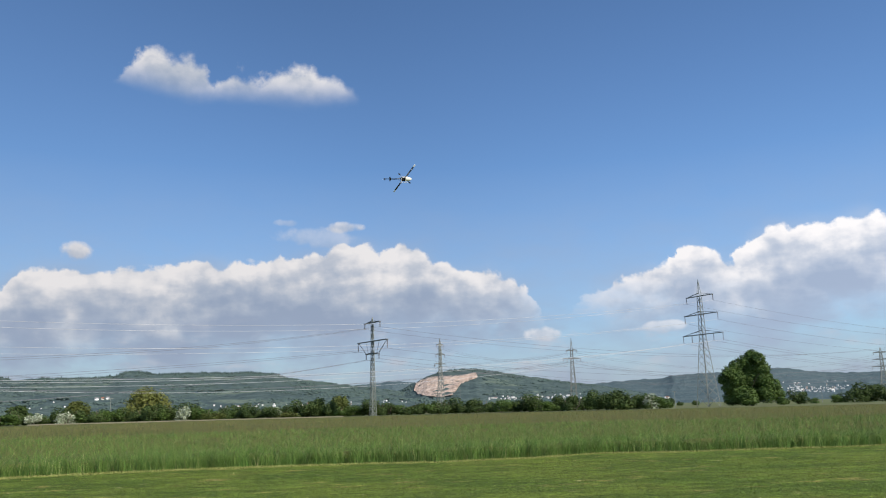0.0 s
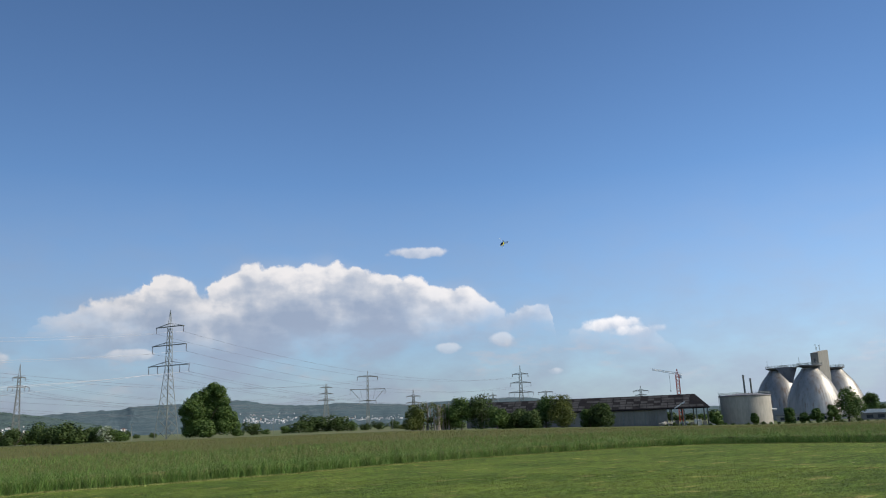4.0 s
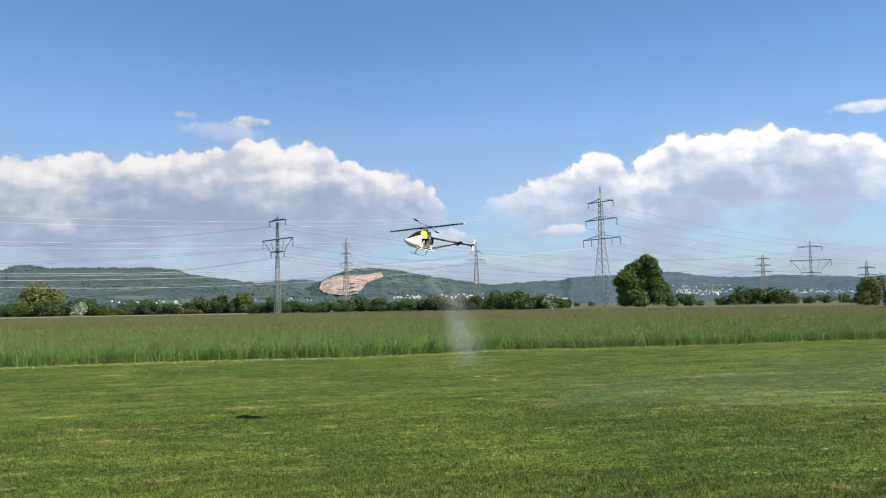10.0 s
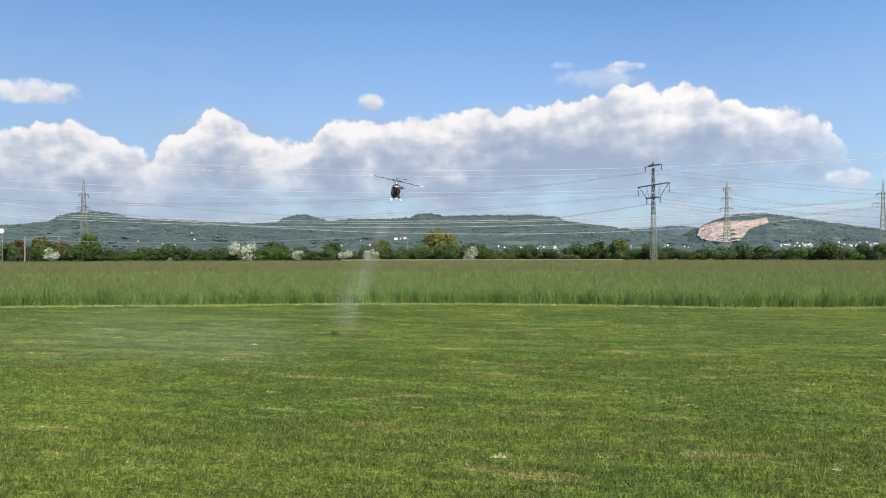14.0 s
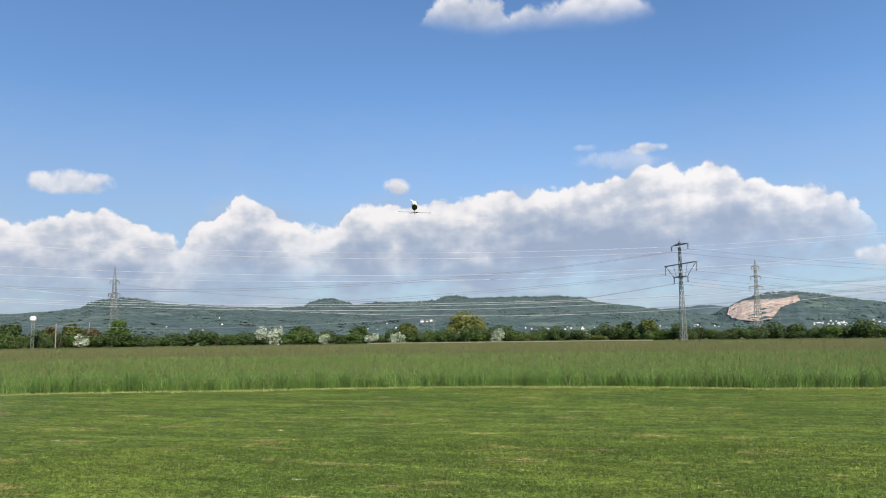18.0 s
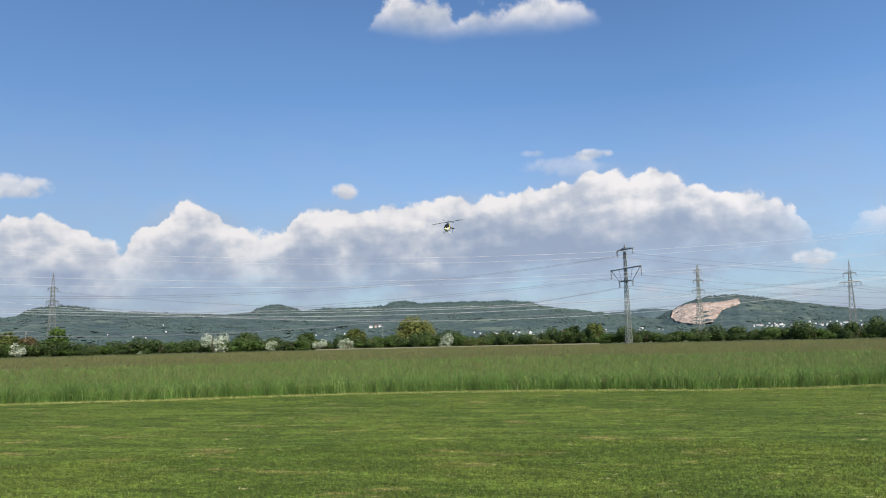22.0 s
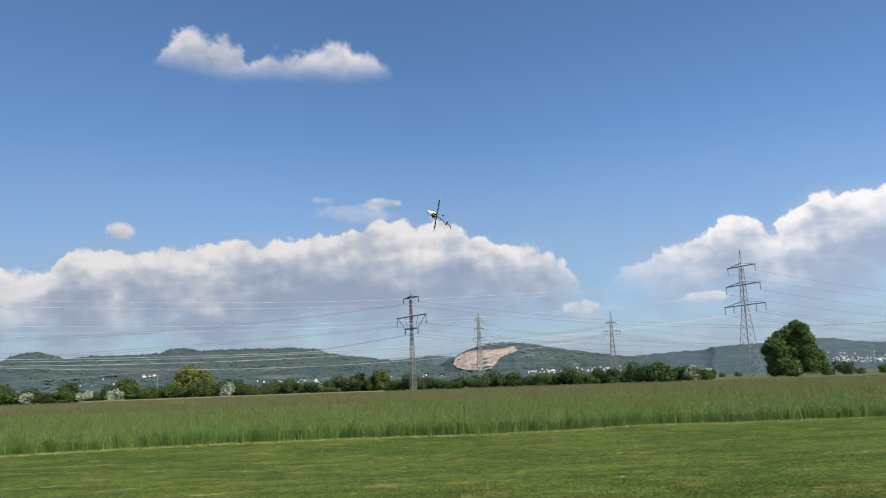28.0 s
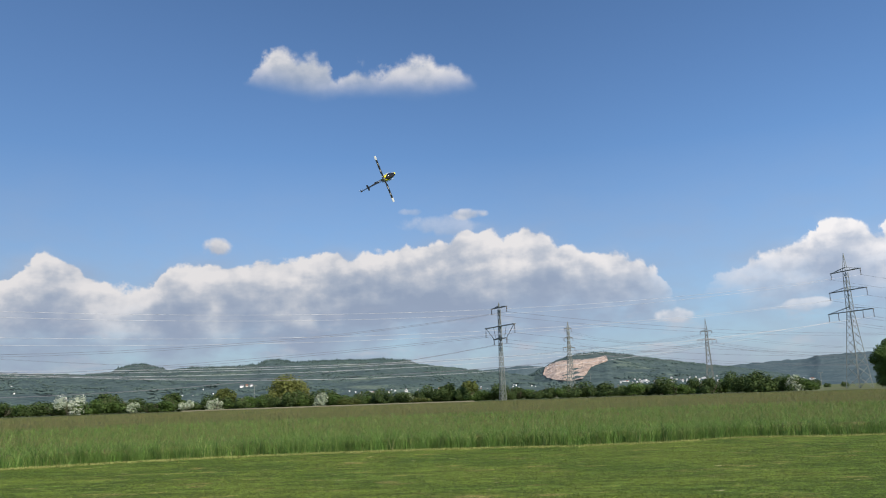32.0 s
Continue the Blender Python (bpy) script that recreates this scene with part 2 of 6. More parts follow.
def lawn_paint(g, place):
    flat = g.scaled(place, 1, 1, 0)
    base = g.mix(g.step(g.noise(flat, 0.3, 4), 0.38, 0.62), (0.096, 0.130, 0.020), (0.066, 0.103, 0.015))
    dry = g.noise(g.scaled(flat, 0.5, 1.0, 0), 1.1, 5, 0.7)
    base = g.mix(g.step(dry, 0.57, 0.66, 0.0, 0.6), base, (0.270, 0.215, 0.080))
    husk = g.noise(g.scaled(flat, 0.8, 2.0, 0), 2.3, 3, 0.6)
    base = g.mix(g.step(husk, 0.68, 0.72, 0.0, 0.8), base, (0.46, 0.40, 0.22))
    # swaths of the mower, then streaks, tufts and single blades
    for x, y, low, high in ((0.22, 1.6, 0.84, 1.16), (1.3, 2.8, 0.76, 1.25), (4.2, 7.0, 0.70, 1.30), (14.0, 19.0, 0.42, 1.6), (45.0, 50.0, 0.22, 1.9)):
        n = g.noise(g.scaled(flat, x, y, 0), 1.0, 2, 0.6)
        base = g.mix(1.0, base, g.ramp(n, [(0.33, low), (0.5, 0.97), (0.67, high)]), "MULTIPLY")
    return base


def blade_paint(share):
    """Blades keep the lawn's colour and add a shade of their own, the more so the nearer the stretch is."""
    def paint(g, place):
        rnd = g.node("ShaderNodeNewGeometry").outputs["Random Per Island"]
        own = g.ramp(rnd, [(0.0, (0.002, 0.009, 0.002)), (0.45, (0.024, 0.056, 0.007)), (0.68, (0.110, 0.156, 0.024)), (0.88, (0.28, 0.32, 0.075)), (1.0, (0.52, 0.48, 0.22))])
        return g.mix(share, lawn_paint(g, place), own)
    return paint


def meadow_paint(g, place):
    flat = g.scaled(place, 1, 1, 0)
    base = g.mix(g.step(g.noise(flat, 0.12, 4), 0.35, 0.65), (0.080, 0.095, 0.030), (0.108, 0.100, 0.041))
    streak = g.noise(g.scaled(flat, 0.06, 0.25, 0), 1.0, 5, 0.65)
    base = g.mix(g.step(streak, 0.45, 0.7, 0.0, 0.7), base, (0.086, 0.118, 0.030))
    fine = g.noise(g.scaled(flat, 1.0, 0.35, 0), 6, 5, 0.75)
    return g.mix(1.0, base, g.ramp(fine, [(0.32, 0.55), (0.68, 1.25)]), "MULTIPLY")


def tall_paint(g, place):
    rnd = g.node("ShaderNodeNewGeometry").outputs["Random Per Island"]
    flat = g.scaled(place, 1, 1, 0)
    tone = g.ramp(rnd, [(0.0, (0.034, 0.088, 0.022)), (0.5, (0.100, 0.184, 0.034)), (0.88, (0.168, 0.244, 0.060)), (1.0, (0.270, 0.270, 0.120))])
    tone = g.mix(g.step(g.noise(flat, 0.35, 3), 0.4, 0.65, 0.0, 0.5), tone, (0.084, 0.160, 0.031))
    clumps = g.noise(g.scaled(flat, 1.0, 0.5, 0), 2.2, 3, 0.6)
    return g.mix(1.0, tone, g.ramp(clumps, [(0.36, 0.62), (0.5, 1.0), (0.64, 1.3)]), "MULTIPLY")


def seed_paint(g, place):
    rnd = g.node("ShaderNodeNewGeometry").outputs["Random Per Island"]
    flat = g.scaled(place, 1, 1, 0)
    tone = g.ramp(rnd, [(0.0, (0.143, 0.117, 0.056)), (0.5, (0.180, 0.162, 0.072)), (1.0, (0.110, 0.131, 0.042))])
    return g.mix(g.step(g.noise(g.scaled(flat, 0.06, 0.2, 0), 1.0, 4), 0.42, 0.62, 0.0, 0.6), tone, (0.125, 0.158, 0.048))


# woods and fields of the hills, greyed and blued to carry aerial haze
def hazed_forest_paint(g, place):
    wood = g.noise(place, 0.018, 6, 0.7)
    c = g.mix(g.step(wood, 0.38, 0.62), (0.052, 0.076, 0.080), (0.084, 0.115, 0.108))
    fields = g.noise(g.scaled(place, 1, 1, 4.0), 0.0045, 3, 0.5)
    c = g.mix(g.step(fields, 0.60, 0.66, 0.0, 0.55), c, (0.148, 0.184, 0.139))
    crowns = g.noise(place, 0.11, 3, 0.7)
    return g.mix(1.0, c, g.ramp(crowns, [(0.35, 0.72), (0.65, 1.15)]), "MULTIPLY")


# far woods: the blue of distance haze is mixed into the base colour
def hazed_far_forest_paint(g, place):
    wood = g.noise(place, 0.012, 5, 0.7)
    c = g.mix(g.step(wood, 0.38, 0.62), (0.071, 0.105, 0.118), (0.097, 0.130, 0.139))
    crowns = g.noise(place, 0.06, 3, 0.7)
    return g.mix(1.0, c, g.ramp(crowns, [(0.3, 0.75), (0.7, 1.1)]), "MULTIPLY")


def rock_paint(g, place):
    c = g.mix(g.step(g.noise(g.scaled(place, 1, 1, 0.10), 0.085, 5, 0.7), 0.38, 0.62), (0.31, 0.225, 0.175), (0.52, 0.42, 0.35))
    c = g.mix(g.step(g.noise(g.scaled(place, 1, 1, 0.12), 0.10, 5, 0.7), 0.50, 0.58, 0, 0.75), c, (0.21, 0.165, 0.13))
    benches = g.noise(g.scaled(place, 0.1, 0.1, 1.0), 0.09, 3, 0.6)
    return g.mix(g.step(benches, 0.56, 0.66, 0.0, 0.5), c, (0.30, 0.27, 0.23))


def sheet_paint(g, place):
    """Dull aluminium sheet with brown run-off streaks down the seams."""
    c = g.mix(g.step(g.noise(g.scaled(place, 3, 3, 0.15), 0.12, 4, 0.6), 0.3, 0.7), (0.33, 0.315, 0.285), (0.225, 0.215, 0.195))
    runs = g.noise(g.scaled(place, 1, 1, 0.09), 0.55, 5, 0.7)
    return g.mix(g.step(runs, 0.52, 0.68, 0.0, 0.75), c, (0.19, 0.13, 0.085))


def crumpled(scale, strength, size):
    return lambda g, place: (g.noise(place, scale, 4, 0.65), strength, size)


MAT = dict(
    ground=material("farmland", two_tone((0.080, 0.112, 0.028), (0.120, 0.120, 0.048), 0.02), 0.95),
    lawn=material("mown_grass", lawn_paint, 0.9, bump=crumpled(30, 0.6, 0.03), spec=0.1),
    blade=material("grass_blade", blade_paint(0.38), 0.65, sheer=0.15, spec=0.2),
    mid_blade=material("middle_grass_blade", blade_paint(0.28), 0.65, sheer=0.15, spec=0.2),
    far_blade=material("farther_grass_blade", blade_paint(0.16), 0.65, sheer=0.15, spec=0.2),
    meadow=material("meadow_top", meadow_paint, 0.95, bump=crumpled(3.0, 1.0, 0.2), spec=0.05),
    tall=material("tall_grass", tall_paint, 0.6, sheer=0.28, spec=0.2),
    seed=material("seed_heads", seed_paint, 0.85, sheer=0.3, spec=0.1),
    straw=material("dry_cuttings", two_tone((0.269, 0.278, 0.090), (0.188, 0.220, 0.060), 1.2), 0.95),
    track=material("dirt_track", two_tone((0.215, 0.180, 0.112), (0.170, 0.160, 0.085), 0.3), 0.95),
    forest=material("hazed_wooded_slope", hazed_forest_paint, 0.95, bump=crumpled(0.09, 0.5, 5.0), spec=0.0),
    far_forest=material("hazed_far_slope", hazed_far_forest_paint, 0.95, bump=crumpled(0.05, 1.0, 10.0), spec=0.0),
    # hill crowns, leaf colours blued with the same haze as the slopes
    wood=material("hazed_tree_crowns", leafy((0.052, 0.078, 0.074), (0.080, 0.110, 0.096), (0.060, 0.088, 0.084), 0.006), 0.9, spec=0.0),
    spruce=material("hazed_spruce_crowns", leafy((0.030, 0.048, 0.046), (0.050, 0.074, 0.066), (0.038, 0.058, 0.054), 0.006), 0.9, spec=0.0),
    rock=material("quarry_rock", rock_paint, 0.95, bump=crumpled(0.05, 0.6, 5.0), spec=0.1),
    hedge=material("hedge_leaves", leafy((0.044, 0.074, 0.020), (0.082, 0.112, 0.032), (0.032, 0.056, 0.017)), 0.7, sheer=0.25, spec=0.2),
    oak=material("oak_leaves", leafy((0.058, 0.104, 0.023), (0.106, 0.160, 0.038), (0.044, 0.078, 0.019)), 0.6, sheer=0.25, spec=0.2),
    fresh=material("young_leaves", leafy((0.124, 0.142, 0.036), (0.180, 0.178, 0.050), (0.094, 0.112, 0.030)), 0.7, sheer=0.3, spec=0.2),
    willow=material("pollard_leaves", leafy((0.080, 0.104, 0.024), (0.136, 0.144, 0.040), (0.056, 0.076, 0.020)), 0.7, sheer=0.3, spec=0.2),
    russet=material("russet_leaves", leafy((0.104, 0.076, 0.040), (0.128, 0.104, 0.048), (0.072, 0.068, 0.028)), 0.7, sheer=0.3, spec=0.2),
    blossom=material("white_blossom", leafy((0.64, 0.66, 0.55), (0.13, 0.19, 0.07), (0.07, 0.12, 0.035), 0.8), 0.8, sheer=0.2),
    bark=material("bark", two_tone((0.10, 0.08, 0.055), (0.16, 0.135, 0.10), 2.0, stretch=(4, 4, 1)), 0.95),
    steel=material("galvanised_steel", two_tone((0.155, 0.172, 0.155), (0.21, 0.225, 0.205), 0.3), 0.6, spec=0.3),
    dark_steel=material("weathered_steel", two_tone((0.10, 0.11, 0.105), (0.15, 0.16, 0.15), 0.3), 0.6, spec=0.3),
    insulator=material("brown_porcelain", (0.10, 0.085, 0.08), 0.35, spec=0.5),
    # sun glint along these wires is given as a pale diffuse colour
    cable=material("glint_pale_aluminium", two_tone((0.54, 0.55, 0.57), (0.42, 0.43, 0.46), 0.05), 0.4),
    dull_cable=material("oxidised_cable", (0.12, 0.125, 0.14), 0.7),
    concrete=material("concrete", two_tone((0.365, 0.340, 0.285), (0.290, 0.270, 0.230), 0.15, stretch=(1, 1, 0.25)), 0.9),
    # darker copy of concrete for walls whose shade is put into the colour
    shaded_concrete=material("concrete_in_shade", two_tone((0.192, 0.184, 0.168), (0.144, 0.140, 0.128), 0.2, stretch=(1, 1, 0.3)), 0.9),
    cladding=material("ribbed_sheet", sheet_paint, 0.48, metal=0.55),
    roof=material("weathered_roof_sheet", two_tone((0.012, 0.012, 0.014), (0.020, 0.019, 0.020), 0.2), 0.95, spec=0.05),
    panel=material("roof_light", two_tone((0.062, 0.062, 0.063), (0.034, 0.034, 0.035), 0.25), 0.95, spec=0.05),
    white=material("white_paint", two_tone((0.76, 0.75, 0.72), (0.68, 0.67, 0.65), 0.2), 0.6),
    cream=material("cream_render", two_tone((0.561, 0.510, 0.425), (0.493, 0.459, 0.391), 0.2), 0.8),
    tile=material("red_roof_tile", two_tone((0.26, 0.11, 0.07), (0.20, 0.10, 0.075), 0.4), 0.85),
    slate=material("grey_roof_tile", two_tone((0.13, 0.13, 0.14), (0.19, 0.185, 0.19), 0.4), 0.8),
    crane=material("crane_red", two_tone((0.60, 0.10, 0.05), (0.50, 0.09, 0.05), 0.5), 0.5),
    glass=material("window_glass", (0.03, 0.035, 0.045), 0.08, spec=0.6),
    timber=material("grey_timber", two_tone((0.30, 0.26, 0.21), (0.22, 0.19, 0.16), 2.0, stretch=(3, 3, 0.4)), 0.9),
)


# ---- building blocks ----
def sheet(name, verts, faces, mat, parent=None, smooth=False):
    """A mesh object from arrays of points and faces (all triangles or all quads)."""
    verts, faces = np.asarray(verts, np.float32), np.asarray(faces, np.int32)
    me = bpy.data.meshes.new(name)
    me.vertices.add(len(verts))
    me.vertices.foreach_set("co", verts.ravel())
    k = faces.shape[1]
    me.loops.add(faces.size)
    me.loops.foreach_set("vertex_index", faces.ravel())
    me.polygons.add(len(faces))
    me.polygons.foreach_set("loop_start", np.arange(0, faces.size, k, dtype=np.int32))
    me.update(calc_edges=True)
    me.validate()
    if smooth:
        me.polygons.foreach_set("use_smooth", np.ones(len(faces), bool))
    me.materials.append(mat)
    ob = new(name, me)
    ob.parent = parent
    return ob


def part(name, bm, mat, parent=None, label="", smooth=False):
    me = bpy.data.meshes.new(name)
    bm.to_mesh(me)
    bm.free()
    for p in me.polygons:
        p.use_smooth = smooth
    me.materials.append(mat)
    ob = new(name, me)
    ob.parent = parent
    if label:
        ob["label"] = label
    return ob


def thing(name, m, label, category, group="", kind=""):
    ob = new(name)
    ob.empty_display_size = 0.2
    ob.matrix_basis = m
    return tagged(ob, label, category, group, kind)


def bar(bm, a, b, w, h=None):
    """A square bar from a to b."""
    a, b = Vector(a), Vector(b)
    axis = (b - a).normalized()
    side = axis.cross(Vector((0, 0, 1)) if abs(axis.z) < 0.9 else Vector((0, 1, 0))).normalized()
    up = side.cross(axis)
    h = h or w
    ring = [side * (s * w / 2) + up * (u * h / 2) for s, u in ((-1, -1), (1, -1), (1, 1), (-1, 1))]
    p = [bm.verts.new(a + r) for r in ring] + [bm.verts.new(b + r) for r in ring]
    for f in ((3, 2, 1, 0), (4, 5, 6, 7), (0, 1, 5, 4), (1, 2, 6, 5), (2, 3, 7, 6), (3, 0, 4, 7)):
        bm.faces.new([p[i] for i in f])


def block(bm, x0, x1, y0, y1, z0, z1):
    p = [bm.verts.new(c) for c in ((x0, y0, z0), (x1, y0, z0), (x1, y1, z0), (x0, y1, z0), (x0, y0, z1), (x1, y0, z1), (x1, y1, z1), (x0, y1, z1))]
    for f in ((3, 2, 1, 0), (4, 5, 6, 7), (0, 1, 5, 4), (1, 2, 6, 5), (2, 3, 7, 6), (3, 0, 4, 7)):
        bm.faces.new([p[i] for i in f])


def lathe(bm, profile, sides=24, about=(0, 0, 0), capped=True):
    """A body turned about z from (radius, height) pairs."""
    rings = []
    for r, z in profile:
        rings.append([bm.verts.new((about[0] + r * math.cos(a), about[1] + r * math.sin(a), about[2] + z))
                      for a in (2 * math.pi * i / sides for i in range(sides))])
    for lo, hi in zip(rings, rings[1:]):
        for i in range(sides):
            bm.faces.new((lo[i], lo[(i + 1) % sides], hi[(i + 1) % sides], hi[i]))
    if capped:
        bm.faces.new(rings[0][::-1])
        bm.faces.new(rings[-1])


def tube(bm, points, radius, sides=8):
    """A round tube along points; radius one number or one for each point."""
    points = [Vector(p) for p in points]
    radii = radius if isinstance(radius, (list, tuple)) else [radius] * len(points)
    rings = []
    for i, p in enumerate(points):
        along = (points[min(i + 1, len(points) - 1)] - points[max(i - 1, 0)]).normalized()
        side = along.cross(Vector((0, 0, 1)) if abs(along.z) < 0.95 else Vector((0, 1, 0))).normalized()
        up = side.cross(along)
        rings.append([bm.verts.new(p + (side * math.cos(a) + up * math.sin(a)) * radii[i])
                      for a in (2 * math.pi * k / sides for k in range(sides))])
    for lo, hi in zip(rings, rings[1:]):
        for k in range(sides):
            bm.faces.new((lo[k], hi[k], hi[(k + 1) % sides], lo[(k + 1) % sides]))
    bm.faces.new(rings[0])
    bm.faces.new(rings[-1][::-1])


def at(az, d, z=None):
    """A place by its bearing from the pilot's spot (degrees to the right of +y) and distance."""
    x, y = d * math.sin(radians(az)), d * math.cos(radians(az))
    return Vector((x, y, gz(x, y) if z is None else z))


def gz(x, y):
    """The ground: flat, falling a little towards the works beyond the meadow's far corner."""
    d, az = math.hypot(x, y), math.degrees(math.atan2(x, y))
    side = min(1.0, max(0.0, (az - 38) / 25)) if az < 110 else min(1.0, max(0.0, (150 - az) / 30))
    far = min(1.0, max(0.0, (d - 60) / 240))
    return -3.0 * side * far * (1 if d < 900 else max(0.0, 1 - (d - 900) / 600))


def facing(az, d, turn=0.0, z=None):
    """Pose at a bearing with the thing's -y side towards the pilot, turned by some degrees more."""
    p = at(az, d, z)
    return pose(p.x, p.y, p.z, 0, 0, -az + turn)

# ---- the land ----
LAWN = [(-180, 30), (-120, 30), (-90, 34), (-60, 33), (-46, 30.4), (-40, 29.5), (-32, 28.1), (-24, 28.0), (-17, 27.8), (-5, 27.3), (5, 26.9), (11, 28.0), (16, 30.0),
        (21, 30.2), (31, 32.8), (38, 36.8), (44, 40), (50, 43.7), (56, 47.5), (60, 48.5), (65, 47.5), (70, 45.8), (90, 42), (120, 36), (180, 30)]


def lawn_edge(az):
    return float(np.interp(az, [a for a, _ in LAWN], [d for _, d in LAWN]))


def polar_sheet(name, mat, azs, near, far, steps, z=0.0, parent=None, power=2.0, rough=0.0, lip=False):
    """A sheet between two distances along many bearings, following the ground."""
    verts, faces = [], []
    for az in azs:
        a, b = near(az), far(az)
        for k in range(steps + 1):
            d = a + (b - a) * (k / steps) ** power
            p = at(az, d)
            verts.append((p.x, p.y, p.z + (z if k or not lip else 0.02) + (rough * noise.noise((p.x * 0.8, p.y * 0.8, 3.0)) if rough and 0 < k else 0)))
    n = steps + 1
    for i in range(len(azs) - 1):
        for k in range(steps):
            a = i * n + k
            faces.append((a, a + n, a + n + 1, a + 1))
    return sheet(name, verts, faces, mat, parent, smooth=True)


ground = polar_sheet("ground", MAT["ground"], [i * 2.0 for i in range(-90, 91)], lambda a: 0.0, lambda a: 4900.0, 60, z=-0.05, power=3.0)
tagged(ground, "flat green farmland reaching to the hills", "ground", kind="structure")
lawn = polar_sheet("lawn", MAT["lawn"], [i * 1.5 for i in range(-120, 121)], lambda a: 0.0, lawn_edge, 24, power=1.3)
tagged(lawn, "closely mown green lawn with dry straw patches", "lawn", kind="structure")


def blades(rng, azs, ds, heights, widths, zs=None, lean=0.35, bend=True):
    """Points and triangles of upright grass blades, each a bent, tapering strip."""
    n = len(azs)
    a = np.radians(azs)
    x, y = ds * np.sin(a), ds * np.cos(a)
    z = np.array([gz(p, q) for p, q in zip(x, y)]) if zs is None else zs
    turn = rng.uniform(0, 2 * np.pi, n)
    side = np.stack([np.cos(turn), np.sin(turn), 0 * turn], 1)
    tip_way = rng.uniform(0, 2 * np.pi, n)
    tip = np.stack([np.cos(tip_way), np.sin(tip_way), 0 * turn], 1) * (heights * rng.uniform(0, lean, n))[:, None]
    foot = np.stack([x, y, z], 1)
    up = np.array([0, 0, 1.0])
    w = widths[:, None] / 2
    if not bend:
        verts = np.stack([foot - side * w, foot + side * w, foot + tip + up * heights[:, None]], 1).reshape(-1, 3)
        return verts, np.arange(3 * n).reshape(-1, 3)
    mid = foot + tip * 0.3 + up * heights[:, None] * 0.6
    verts = np.stack([foot - side * w, foot + side * w, mid - side * w * 0.7, mid + side * w * 0.7, foot + tip + up * heights[:, None]], 1).reshape(-1, 3)
    base = (np.arange(n) * 5)[:, None]
    tris = np.concatenate([base + [0, 1, 3], base + [0, 3, 2], base + [2, 3, 4]], 1).reshape(-1, 3)
    return verts, tris


def lawn_grass():
    rng = np.random.default_rng(5)
    for near, far, n, h, w, mat in ((4.2, 8.5, 280000, 0.028, 0.0056, "blade"), (7.5, 14.0, 230000, 0.023, 0.0090, "mid_blade"), (12.5, 27.0, 150000, 0.017, 0.015, "far_blade"),
                                    (27.0, 49.0, 40000, 0.013, 0.026, "far_blade")):
        azs = rng.uniform(-49, 74, n) if near < 27 else rng.uniform(20, 74, n)
        ds = np.sqrt(rng.uniform(near ** 2, far ** 2, n))
        keep = ds < np.array([lawn_edge(a) for a in azs]) - 0.1
        azs, ds = azs[keep], ds[keep]
        tuft = np.array([noise.noise((q * math.sin(radians(p)) * 4.5, q * math.cos(radians(p)) * 7.0, 1.0)) for p, q in zip(azs, ds)])
        v, f = blades(rng, azs, ds, h * (1.0 + tuft) * rng.uniform(0.5, 1.3, len(azs)), w * rng.uniform(0.7, 1.3, len(azs)), lean=1.3 if near < 9 else 2.2, bend=False)
        tagged(sheet("lawn_grass", v, f, MAT[mat]), "short mown grass blades on the lawn", "grass", kind="stuff")


def meadow():
    """Knee-high hay grass behind the lawn: a closed top with stems and seed heads standing out of it."""
    top = polar_sheet("meadow_top", MAT["meadow"], [i * 0.5 for i in range(-140, 221)], lambda a: lawn_edge(a) + 0.55,
                      lambda a: 190.0 if a < 40 else 190 + (a - 40) * 4, 60, z=0.34, power=2.0, rough=0.10, lip=True)
    tagged(top, "dense top of tall hay meadow, brownish green", "meadow", kind="stuff")
    rng = np.random.default_rng(7)
    n = 300000
    azs = rng.uniform(-52, 74, n)
    depth = rng.uniform(0, 1, n) ** 2.0 * 34.0
    ds = np.array([lawn_edge(a) for a in azs]) + depth - rng.uniform(0, 0.25, n)
    patch = np.array([0.92 + 0.42 * noise.noise((a * 1.9, d * 0.8, 0.0)) + 0.28 * noise.noise((a * 6.5, d * 2.4, 7.0)) for a, d in zip(azs, ds)])
    v, f = blades(rng, azs, ds, patch * rng.uniform(0.16, 0.70, n), rng.uniform(0.006, 0.016, n) * (1 + depth / 16), lean=1.3)
    tagged(sheet("meadow_grass", v, f, MAT["tall"]), "tall green meadow grass along the lawn", "grass", kind="stuff")
    n = 120000
    azs = rng.uniform(-52, 74, n)
    edge = np.array([lawn_edge(a) for a in azs])
    ds = edge + 5.0 + rng.uniform(0, 1, n) ** 1.6 * (150 - edge)
    far = ds / 30
    v, f = blades(rng, azs, ds, rng.uniform(0.44, 0.70, n) * (1 + 0.02 * far), 0.015 * far * rng.uniform(0.7, 1.4, n), lean=0.5, bend=False)
    tagged(sheet("seed_heads", v, f, MAT["seed"]), "brownish seed heads over the hay meadow", "grass", kind="stuff")


lawn_grass()
meadow()


def cut_edge():
    """Pale dry cuttings left along the foot of the meadow."""
    rng = np.random.default_rng(9)
    n = 60000
    azs = rng.uniform(-50, 74, n)
    wander = np.array([noise.noise((a * 1.3, 0.0, 0.0)) for a in azs])
    ds = np.array([lawn_edge(a) for a in azs]) + 0.05 - np.abs(rng.normal(scale=0.32 + 0.18 * wander, size=n))
    v, f = blades(rng, azs, ds, rng.uniform(0.02, 0.06, n), rng.uniform(0.015, 0.035, n), lean=2.5, bend=False)
    tagged(sheet("cut_edge", v, f, MAT["straw"]), "pale strip of dry cuttings along the meadow", "grass", kind="stuff")


cut_edge()
